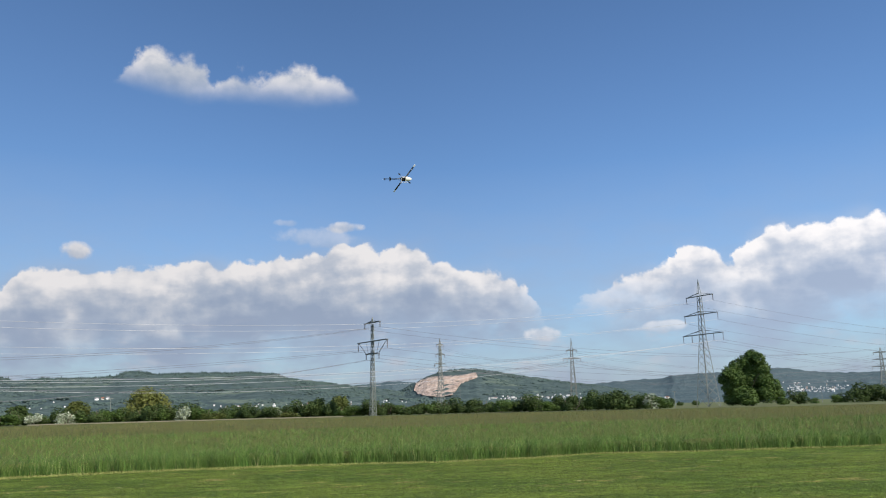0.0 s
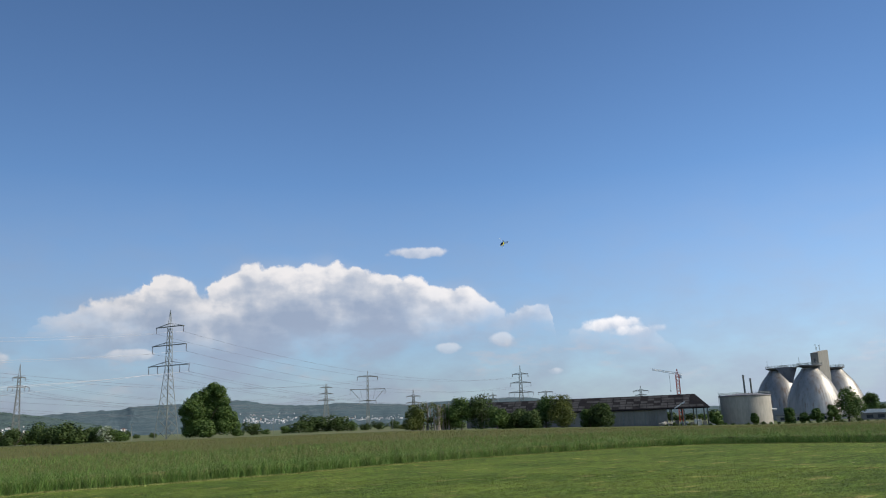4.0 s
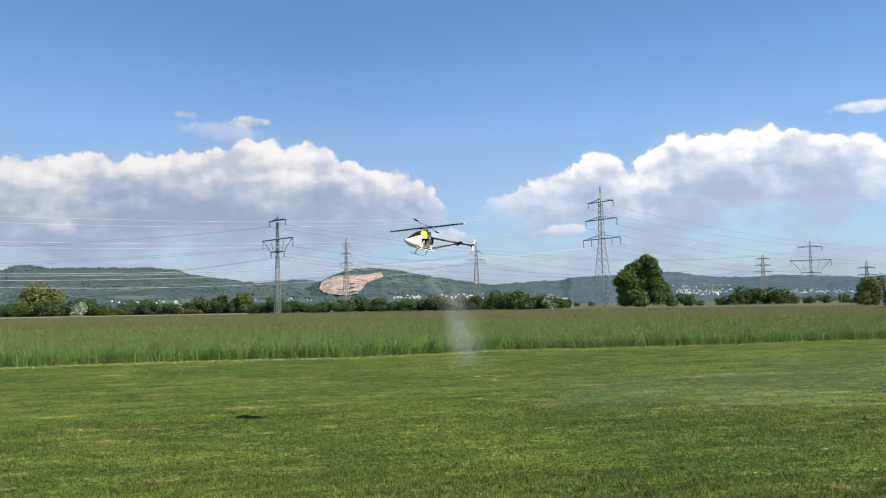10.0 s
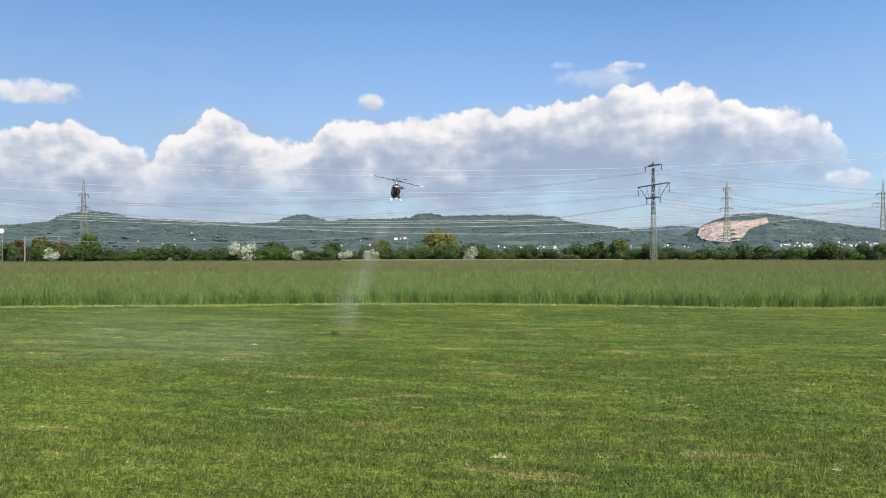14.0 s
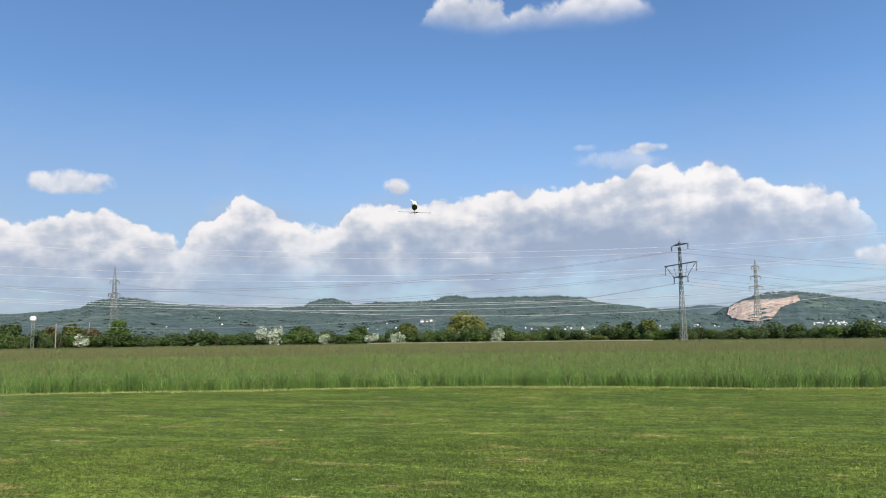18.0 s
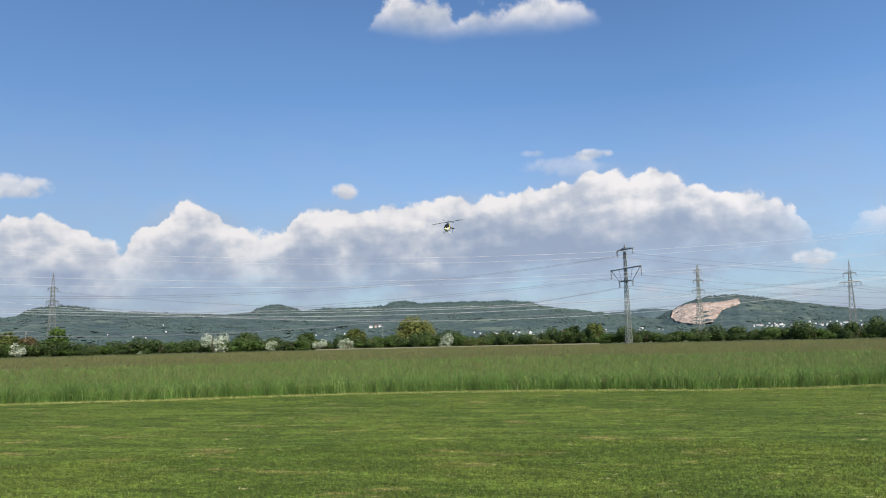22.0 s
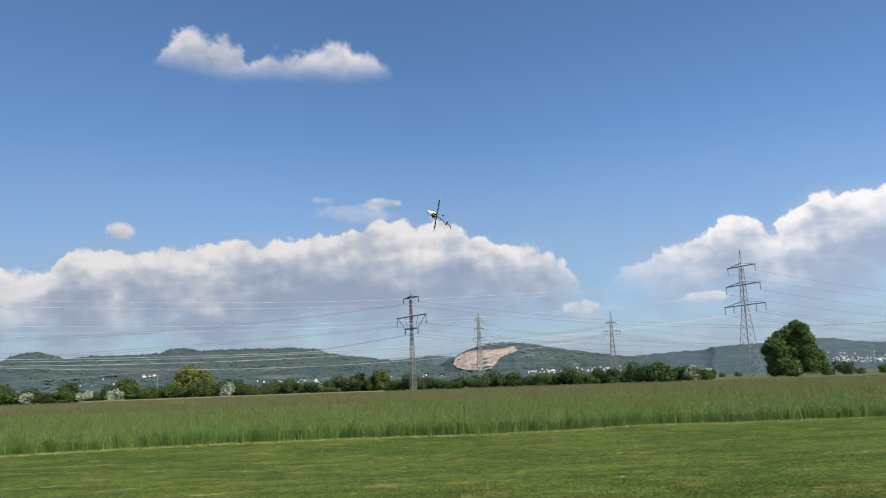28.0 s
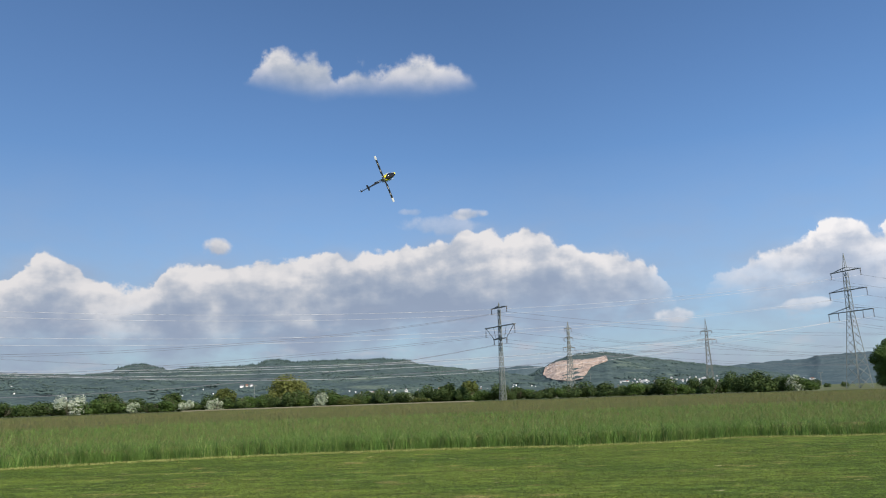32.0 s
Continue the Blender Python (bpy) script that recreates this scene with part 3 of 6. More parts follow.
track = polar_sheet("dirt_track", MAT["track"], [i * 0.5 for i in range(-44, -3)], lambda a: 199.0, lambda a: 214.0, 3, z=0.42, lip=True)
tagged(track, "pale dirt track on a low bank along the hedge", "track", kind="structure")


HILLS = {}


def slope_height(name, az, dd):
    """The height of a range of hills at a bearing and distance."""
    ridge, d, foot, rough = HILLS[name]
    s = max(0.0, (dd - foot) / (d - foot))
    p = at(az, dd, 0)
    top = EYE + d * math.tan(radians(float(np.interp(az, [a for a, _ in ridge], [e for _, e in ridge]))))
    rise = s ** 1.25 if s <= 1 else 1 - (s - 1) * 1.1
    lump = noise.fractal((p.x * 0.004, p.y * 0.004, 0.3), 1.0, 2.0, 4) * rough * 3 * min(1, 4 * s) * (0.25 if s > 0.9 else 1)
    crown_ = noise.noise((p.x * 0.045, p.y * 0.045, 2.0)) * rough * (0.7 if s > 0.05 else 0)
    return (top - 2) * rise + lump * 0.5 + crown_ - (3 if s == 0 else 0)


def hill(name, ridge, d, foot, mat, label, rough=6.0, span=None):
    """A range of hills from its skyline, (bearing, elevation) pairs: a slope up to the crest and down behind."""
    lo, hi = ridge[0][0], ridge[-1][0]
    azs = np.arange(lo, hi + 0.01, 0.14)
    steps = np.array([0, 0.03, 0.08, 0.15, 0.24, 0.34, 0.45, 0.56, 0.67, 0.77, 0.86, 0.93, 1.0, 1.12, 1.35, 1.7])
    verts, faces = [], []
    HILLS[name] = (ridge, d, foot, rough)
    for az in azs:
        for s in steps:
            dd = float(foot + (d - foot) * s)
            p = at(float(az), dd, slope_height(name, float(az), dd))
            verts.append((p.x, p.y, p.z))
    n = len(steps)
    for i in range(len(azs) - 1):
        for k in range(n - 1):
            a = i * n + k
            faces.append((a, a + n, a + n + 1, a + 1))
    ob = sheet(name, verts, faces, mat, smooth=True)
    return tagged(ob, label, "hill", kind="structure")


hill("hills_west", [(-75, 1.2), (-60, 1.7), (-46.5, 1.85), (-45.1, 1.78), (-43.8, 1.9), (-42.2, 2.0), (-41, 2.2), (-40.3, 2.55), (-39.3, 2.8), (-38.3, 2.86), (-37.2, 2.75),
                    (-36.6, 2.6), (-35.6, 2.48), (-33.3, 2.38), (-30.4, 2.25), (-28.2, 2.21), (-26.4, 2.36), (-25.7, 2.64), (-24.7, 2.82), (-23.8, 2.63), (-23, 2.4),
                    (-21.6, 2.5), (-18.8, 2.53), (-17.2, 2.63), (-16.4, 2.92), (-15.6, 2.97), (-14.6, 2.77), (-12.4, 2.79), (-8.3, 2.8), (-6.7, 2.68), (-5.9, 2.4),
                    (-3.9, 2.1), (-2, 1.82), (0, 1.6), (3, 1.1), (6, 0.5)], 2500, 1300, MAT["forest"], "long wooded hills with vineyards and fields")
hill("hills_middle", [(-4, 1.3), (-1.5, 1.75), (0.4, 1.9), (1.5, 2.0), (2.8, 1.9), (4.5, 1.6), (7, 1.2)], 3900, 3200, MAT["far_forest"], "distant wooded hill tinted blue with haze")
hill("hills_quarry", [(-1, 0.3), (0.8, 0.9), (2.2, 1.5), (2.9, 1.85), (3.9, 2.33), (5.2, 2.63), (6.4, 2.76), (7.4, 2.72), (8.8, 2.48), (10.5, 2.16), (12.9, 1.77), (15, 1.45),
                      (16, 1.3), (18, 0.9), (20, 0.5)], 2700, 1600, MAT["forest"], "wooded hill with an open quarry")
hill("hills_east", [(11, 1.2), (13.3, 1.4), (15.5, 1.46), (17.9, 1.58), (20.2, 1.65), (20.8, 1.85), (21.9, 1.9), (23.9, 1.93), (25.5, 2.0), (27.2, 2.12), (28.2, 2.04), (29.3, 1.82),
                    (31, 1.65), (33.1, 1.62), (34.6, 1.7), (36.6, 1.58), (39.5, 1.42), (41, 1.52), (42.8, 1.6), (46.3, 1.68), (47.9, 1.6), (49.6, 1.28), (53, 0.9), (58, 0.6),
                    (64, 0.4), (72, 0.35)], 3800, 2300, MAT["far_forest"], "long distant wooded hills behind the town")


def far_woods(name, hill_name, count, lo, hi, size, seed, label):
    """The woods of a range: thousands of small crowns on its slope and crest, thinned where there are fields."""
    rng = np.random.default_rng(seed)
    ridge, far, foot, _rough = HILLS[hill_name]
    azs, ss = rng.uniform(lo, hi, count), rng.uniform(0.02, 1.03, count)
    ss[: count // 5] = rng.uniform(0.9, 1.02, count // 5)
    spots = []
    for k, (a, f) in enumerate(zip(azs, ss)):
        d = float(foot + (far - foot) * f)
        p = at(float(a), d, 0)
        if noise.noise((p.x * 0.006, p.y * 0.006, 9.0)) + 0.5 * noise.noise((p.x * 0.02, p.y * 0.02, 4.0)) > (0.16 if k >= count // 5 else 0.3):
            continue
        if hill_name == "hills_quarry" and 2.8 < a < 7.7:
            el = math.degrees(math.atan2(slope_height(hill_name, float(a), d) - EYE, d))
            if 0.75 < el < 2.5:
                continue
        spots.append((p.x, p.y, slope_height(hill_name, float(a), d)))
    spots = np.array(spots)
    n = len(spots)
    r = size * rng.uniform(0.6, 1.4, n)
    shape = np.array([(1, 0, -0.9), (0.3, 0.95, -1.1), (-0.8, 0.6, -0.8), (-0.8, -0.6, -1.1), (0.3, -0.95, -0.9), (0.1, 0, 1.0), (0, 0, -1.4)])
    verts = spots[:, None, :] + (shape[None] + rng.normal(scale=0.16, size=(n, 7, 3))) * r[:, None, None] * [1.7, 1.7, 0.45] + (r * 0.1)[:, None, None] * [0, 0, 1.0]
    ring = [(k, (k + 1) % 5, 5) for k in range(5)] + [((k + 1) % 5, k, 6) for k in range(5)]
    faces = (np.arange(n) * 7)[:, None, None] + np.array(ring)[None]
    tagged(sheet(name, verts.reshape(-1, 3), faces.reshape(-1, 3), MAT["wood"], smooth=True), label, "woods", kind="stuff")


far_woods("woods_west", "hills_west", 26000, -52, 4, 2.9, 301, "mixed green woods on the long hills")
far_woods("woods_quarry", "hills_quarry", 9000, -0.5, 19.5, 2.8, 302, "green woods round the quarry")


def crest_trees():
    """Dark pointed spruces along the hilltops, standing out of the skyline."""
    rng = np.random.default_rng(303)
    verts, faces = [], []
    for name, lo, hi, count in (("hills_west", -40.6, -36.4, 160), ("hills_west", -26.2, -23.2, 150), ("hills_west", -21.6, -6.2, 620), ("hills_quarry", 4.6, 9.4, 160)):
        ridge, far, foot, _rough = HILLS[name]
        for _ in range(count):
            az, d = float(rng.uniform(lo, hi)), float(foot + (far - foot) * rng.uniform(0.955, 1.0))
            p = at(az, d, slope_height(name, az, d) - 1.0)
            h, r, n = float(rng.uniform(4.5, 9.0)), float(rng.uniform(2.0, 3.6)), len(verts)
            verts += [(p.x + r * math.cos(a), p.y + r * math.sin(a), p.z) for a in (0.3, 1.6, 2.8, 4.1, 5.4)] + [(p.x, p.y, p.z + h)]
            faces += [(n + k, n + (k + 1) % 5, n + 5) for k in range(5)]
    tagged(sheet("crest_trees", verts, faces, MAT["spruce"]), "dark spruces along the hilltops", "woods", kind="stuff")


crest_trees()


# ---- plants ----
def crown(name, parent, mat, lobes, count, size, rng, label="", flat=1.0):
    """A crown of many small leaf clumps set on the lobes' shells, with gaps between them."""
    lobes = np.asarray(lobes, float)
    weight = (lobes[:, 3] ** 2)
    pick = rng.choice(len(lobes), count, p=weight / weight.sum())
    way = rng.normal(size=(count, 3))
    way /= np.linalg.norm(way, axis=1)[:, None]
    r = lobes[pick, 3] * (rng.uniform(0.55, 1.0, count) ** 0.5) * (1 + 0.12 * rng.normal(size=count))
    at_ = lobes[pick, :3] + way * r[:, None] * [1, 1, flat]
    keep = at_[:, 2] > 0.15
    at_, way = at_[keep], way[keep]
    n = len(at_)
    u = np.cross(way + rng.normal(scale=0.7, size=(n, 3)), [0, 0, 1.0])
    u /= np.linalg.norm(u, axis=1)[:, None] + 1e-9
    v = np.cross(u, way + rng.normal(scale=0.5, size=(n, 3)))
    v /= np.linalg.norm(v, axis=1)[:, None] + 1e-9
    s = (size * rng.uniform(0.6, 1.35, n))[:, None]
    verts = np.stack([at_ - u * s, at_ - v * s * 0.55 + u * s * 0.15, at_ + u * s, at_ + v * s * 0.7 - u * s * 0.1], 1).reshape(-1, 3)
    ob = sheet(name, verts, np.arange(4 * n).reshape(-1, 4), mat, parent)
    if label:
        ob["label"] = label
    return ob


def trunk(parent, height, radius, limbs, rng, reach):
    bm = bmesh.new()
    tube(bm, [(0, 0, -0.3), (0.05 * height, 0, height * 0.5), (0.02 * height, 0.03 * height, height)], [radius * 1.25, radius * 0.85, radius * 0.4], 8)
    for k in range(limbs):
        a = 2 * math.pi * k / limbs + rng.uniform(-0.4, 0.4)
        z = height * rng.uniform(0.45, 0.9)
        tube(bm, [(0.03 * height, 0, z), (reach * 0.5 * math.cos(a), reach * 0.5 * math.sin(a), z + reach * 0.4),
                  (reach * math.cos(a), reach * math.sin(a), z + reach * 0.75)], [radius * 0.45, radius * 0.3, radius * 0.1], 5)
    return part("trunk", bm, MAT["bark"], parent)


def tree(m, height, width, mat, label, seed, leaves=3500, size=0.35, low=0.12, category="tree", name="tree", group="", lean=0.0, shape=()):
    """A broad-leaved tree with a trunk, limbs and a lumpy crown."""
    rng = np.random.default_rng(seed)
    ob = thing(name, m, label, category, group)
    trunk(ob, height * 0.6, max(0.08, height * 0.025), 5, rng, width * 0.28)
    lobes = []
    for k in range(22):
        a, z = rng.uniform(0, 2 * math.pi), rng.uniform(low + 0.08, 0.86)
        bulge = math.sin(math.pi * min(1.0, (z - low) / (1.0 - low)) ** 0.75) ** 0.6
        r = width * 0.34 * bulge * rng.uniform(0.6, 1.15)
        lobes.append((r * math.cos(a) + lean * z * height, r * math.sin(a), z * height, width * rng.uniform(0.14, 0.27) * (0.65 + 0.35 * bulge)))
    if shape:
        lobes = [(px, rng.uniform(-3, 3), pz, pr) for px, pz, pr in shape]
    lobes.append((lean * height, 0, height * 0.84, width * 0.17) if not shape else lobes[0])
    if not shape:
        lobes.append((0, 0, height * 0.5, width * 0.3))
    crown("crown", ob, mat, lobes, leaves, size, rng)
    return ob


def bush(m, height, width, mat, label, seed, leaves=700, size=0.32, name="bush", group="hedgerow along the field"):
    rng = np.random.default_rng(seed)
    ob = thing(name, m, label, "bush", group)
    bm = bmesh.new()
    for k in range(5):
        a = rng.uniform(0, 2 * math.pi)
        tube(bm, [(0, 0, -0.1), (0.2 * width * math.cos(a), 0.2 * width * math.sin(a), height * 0.35), (0.3 * width * math.cos(a), 0.3 * width * math.sin(a), height * 0.75)],
             [0.06, 0.045, 0.02], 5)
    part("stem", bm, MAT["bark"], ob)
    lobes = [(rng.uniform(-0.38, 0.38) * width, rng.uniform(-0.3, 0.3) * width, height * rng.uniform(0.15, 0.72), height * rng.uniform(0.22, 0.34)) for k in range(9)]
    crown("foliage", ob, mat, lobes, leaves, size, rng)
    return ob

# ---- hedge and trees by the field's far side ----
def tall_at(el, d):
    return EYE + d * math.tan(radians(el))


HEDGE_TOP = [(-50, .75), (-46, .7), (-44, .6), (-42, .65), (-38, .45), (-37, .25), (-35.4, .24), (-33.7, .6), (-31.9, .42), (-30, .5), (-27.4, .6), (-26.3, .72), (-24.3, .32),
             (-22.4, .6), (-21.2, .3), (-18.4, .55), (-13.1, .6), (-10.3, .45), (-6.3, .38), (-4.3, .6), (-1.2, .49), (1.5, .54), (6.3, .52), (10.6, .6), (14, .55), (16.5, .7), (18, .65), (20, .7)]


def hedge_row():
    """A long mixed hedge: a few grown bushes, repeated at many sizes and turns."""
    rng = np.random.default_rng(11)
    kinds = []
    for k in range(6):
        mat, label = ((MAT["hedge"], "dense dark green hedge bush"), (MAT["hedge"], "dense dark green hedge bush"), (MAT["oak"], "rounded green hawthorn bush"),
                      (MAT["hedge"], "broad green hedge bush"), (MAT["willow"], "light olive green hedge bush"), (MAT["oak"], "deep green hedge bush"))[k]
        kinds.append(bush(facing(-50 + k, 252), 4.2, 5.2, mat, label, 40 + k, leaves=1900, size=0.2))
    az = -50.0
    first = set(range(6))
    while az < 20.2:
        k = int(rng.integers(0, 6))
        if k == 4 and rng.uniform() < 0.6:
            k = 1
        d = 250 + rng.uniform(-4, 8)
        h = tall_at(float(np.interp(az, [a for a, _ in HEDGE_TOP], [e for _, e in HEDGE_TOP])), d) * rng.uniform(0.72, 1.1)
        wide = rng.uniform(0.8, 1.5)
        m = facing(az, d, rng.uniform(0, 360)) @ Matrix.Diagonal((wide, wide, h / 4.0, 1))
        if k in first:
            first.discard(k)
            kinds[k].matrix_basis = m
        else:
            copy_thing(kinds[k], m)
        az += rng.uniform(0.38, 0.72) * wide
    # the far side of the hedge, lower and darker, closes the gaps
    for k in range(54):
        az = -50 + k * 1.3
        copy_thing(kinds[k % 4], facing(az, 262 + rng.uniform(-3, 3), rng.uniform(0, 360)) @ Matrix.Diagonal((1.5, 1.5, rng.uniform(0.6, 0.85), 1)))
    # loose bushes between the lone oak and the works
    for az, el, d in ((27.7, .25, 300), (28.6, .38, 305), (29.6, .1, 330), (30.8, .28, 340), (31.8, .5, 340), (32.6, .66, 345), (33.6, .55, 350), (34.4, .6, 345), (35.3, .42, 350), (36.3, .3, 360),
                      (37.2, .2, 380), (38.2, .3, 390), (39.2, .3, 360), (21.2, .1, 420), (22.2, .15, 430), (20.6, .2, 440)):
        s = tall_at(el, d) / 4.0
        copy_thing(kinds[int(rng.integers(0, 6))], facing(az, d, rng.uniform(0, 360)) @ Matrix.Diagonal((s * 1.35, s * 1.35, s, 1)))
    # low growth along the works' fence
    for k in range(34):
        az = 57.0 + k * 0.47
        s = float(rng.uniform(0.18, 0.42))
        copy_thing(kinds[k % 6], facing(az, float(rng.uniform(304, 314)), float(rng.uniform(0, 360))) @ Matrix.Diagonal((s, s, s * 0.8, 1)))
    # a dark line of far bushes behind the works
    for k in range(24):
        s = float(rng.uniform(0.9, 1.5))
        copy_thing(kinds[k % 4], facing(54.5 + k * 0.82, float(rng.uniform(560, 600)), float(rng.uniform(0, 360))) @ Matrix.Diagonal((s * 2.0, s * 2.0, s, 1)))
    return kinds


KINDS = hedge_row()

tree(facing(25.75, 285), 17.8, 22.0, MAT["oak"], "lone dark green oak in full leaf on the field edge", 3, leaves=32000, size=0.33, low=0.0,
     shape=((1.4, 15.8, 2.2), (3.5, 14.9, 2.0), (-1.0, 14.2, 2.3), (-3.6, 12.7, 2.5), (0.8, 12.0, 3.2), (4.2, 11.6, 2.5), (-6.0, 10.6, 2.3), (-8.1, 8.7, 1.8), (-4.0, 8.8, 3.0),
            (0.5, 8.5, 3.5), (4.6, 8.2, 2.8), (7.3, 6.3, 2.1), (8.5, 3.3, 2.0), (5.0, 4.0, 3.2), (-6.6, 6.0, 2.2), (-3.2, 4.2, 3.5), (-6.0, 2.6, 2.6), (-1.0, 2.8, 3.3),
            (9.2, 1.3, 1.5), (2.0, 4.5, 3.4)))
for az, d, el, wide, mat, label, seed in (
        (-15.0, 262, 1.72, 14.5, "fresh", "spreading yellow-green tree above the hedge", 21),
        (-19.3, 256, 0.98, 7.5, "willow", "rounded olive green tree in the hedge", 22),
        (-3.8, 258, 0.85, 7.0, "hedge", "green tree standing over the hedge", 23),
        (-2.3, 257, 1.05, 7.0, "willow", "thin-leaved pale tree over the hedge", 24),
        (-38.7, 250, 1.42, 7.5, "oak", "upright green tree over the hedge", 25),
        (-41.4, 256, 1.05, 8.0, "willow", "light green tree by the footpath", 26),
        (-42.8, 258, 0.95, 6.0, "russet", "russet-leaved small tree in the hedge", 27),
        (-40.3, 258, 0.85, 6.0, "russet", "reddish brown shrubby tree in the hedge", 28),
        (-45.0, 262, 1.15, 8.0, "hedge", "dark tree at the end of the hedge", 29),
        (-22.5, 262, 0.75, 7.5, "hedge", "low green tree in the hedge", 30),
        (-26.6, 258, 0.85, 8.0, "hedge", "low broad green tree in the hedge", 31),
        (17.2, 246, 0.76, 8.5, "hedge", "broad dark green tree at the hedge's end", 32),
        (-47.6, 255, 1.5, 8.0, "willow", "light green tree at the hedge's end", 33)):
    tree(facing(az, d), tall_at(el, d), wide, MAT[mat], label, seed, leaves=int(1500 + 45 * wide * tall_at(el, d)), size=0.34, low=0.04)

for az, d, el, wide, seed in ((-28.85, 246, 1.1, 7.4, 61), (-25.1, 247, 0.35, 3.4, 62), (-21.7, 247, 0.5, 3.6, 63), (-19.8, 246, 0.5, 4.4, 64), (-12.7, 247, 0.65, 2.4, 65),
                              (-40.9, 247, 0.5, 5.0, 66), (19.3, 247, 0.85, 3.4, 67), (-6.6, 250, 0.45, 2.4, 68)):
    bush(facing(az, d), tall_at(el, d), wide, MAT["blossom"], "hawthorn bush covered in white blossom", seed, leaves=1300, size=0.22, group="hawthorns in blossom")


def pollards():
    """A clump of pollarded trees: bare upright poles with thin leaf."""
    rng = np.random.default_rng(71)
    for k, az in enumerate((40.2, 40.8, 41.3, 41.9)):
        d = 262 + 3 * (k % 2)
        ob = thing("pollard_tree", facing(az, d), "pollarded tree with bare pale upright branches and thin leaf", "tree", "pollarded trees")
        bm = bmesh.new()
        for j in range(7):
            x, lean = rng.uniform(-1.2, 1.2), rng.uniform(-0.5, 0.5)
            tube(bm, [(x, rng.uniform(-0.6, 0.6), -0.3), (x + lean * 0.5, 0, 3.5), (x + lean, rng.uniform(-0.5, 0.5), rng.uniform(6.5, 8.8))], [0.2, 0.16, 0.10], 6)
        part("trunk", bm, MAT["timber"], ob)
        lobes = [(rng.uniform(-1.8, 1.8), rng.uniform(-1, 1), rng.uniform(1.0, 8.5), rng.uniform(0.6, 1.2)) for _ in range(16)]
        crown("crown", ob, MAT["willow"], lobes, 900, 0.22, rng)


pollards()
for az, d, el, wide, mat, seed in ((39.6, 262, 1.35, 6.5, "willow", 81), (43.0, 266, 1.85, 7.0, "oak", 82), (44.4, 268, 1.95, 8.5, "hedge", 83), (45.5, 262, 0.95, 6.0, "oak", 84),
                                   (42.2, 270, 1.3, 7.0, "oak", 85), (47.0, 268, 0.75, 7.0, "hedge", 86), (48.9, 270, 1.75, 6.5, "oak", 87), (50.0, 266, 1.7, 7.5, "willow", 88),
                                   (52.7, 268, 0.98, 7.0, "hedge", 89), (51.9, 272, 0.6, 5.0, "oak", 90), (46.2, 266, 0.5, 5.0, "hedge", 91), (47.9, 262, 0.6, 5.0, "hedge", 92)):
    tree(facing(az, d), tall_at(el, d) - at(az, d).z, wide * 1.25, MAT[mat], "leafy green tree in front of the long shed", seed, leaves=6500, size=0.26, low=0.02)
for az, d, el, wide, seed in ((68.15, 330, 1.3, 9.0, 93), (69.5, 430, 1.0, 7.0, 94), (60.2, 320, 0.1, 4.0, 96), (62.6, 318, -0.05, 2.6, 97), (64.7, 322, 0.2, 3.6, 98),
                              (66.4, 320, 0.1, 3.6, 99), (65.6, 322, -0.15, 2.6, 100), (67.3, 322, 0.3, 3.6, 101)):
    tree(facing(az, d), tall_at(el, d) - at(az, d).z, wide * 1.2, MAT["oak"], "small dark green tree beside the sewage works", seed, leaves=5200, size=0.30, low=0.05)


# ---- power lines ----
def lattice(bm, levels, leg, brace):
    """Four legs through (height, half-width) levels, crossed by braces on each side."""
    corners = ((-1, -1), (1, -1), (1, 1), (-1, 1))
    for (z0, w0), (z1, w1) in zip(levels, levels[1:]):
        for k, (cx, cy) in enumerate(corners):
            nx, ny = corners[(k + 1) % 4]
            bar(bm, (cx * w0, cy * w0, z0), (cx * w1, cy * w1, z1), leg)
            bar(bm, (cx * w0, cy * w0, z0), (nx * w1, ny * w1, z1), brace)
            bar(bm, (nx * w0, ny * w0, z0), (cx * w1, cy * w1, z1), brace)


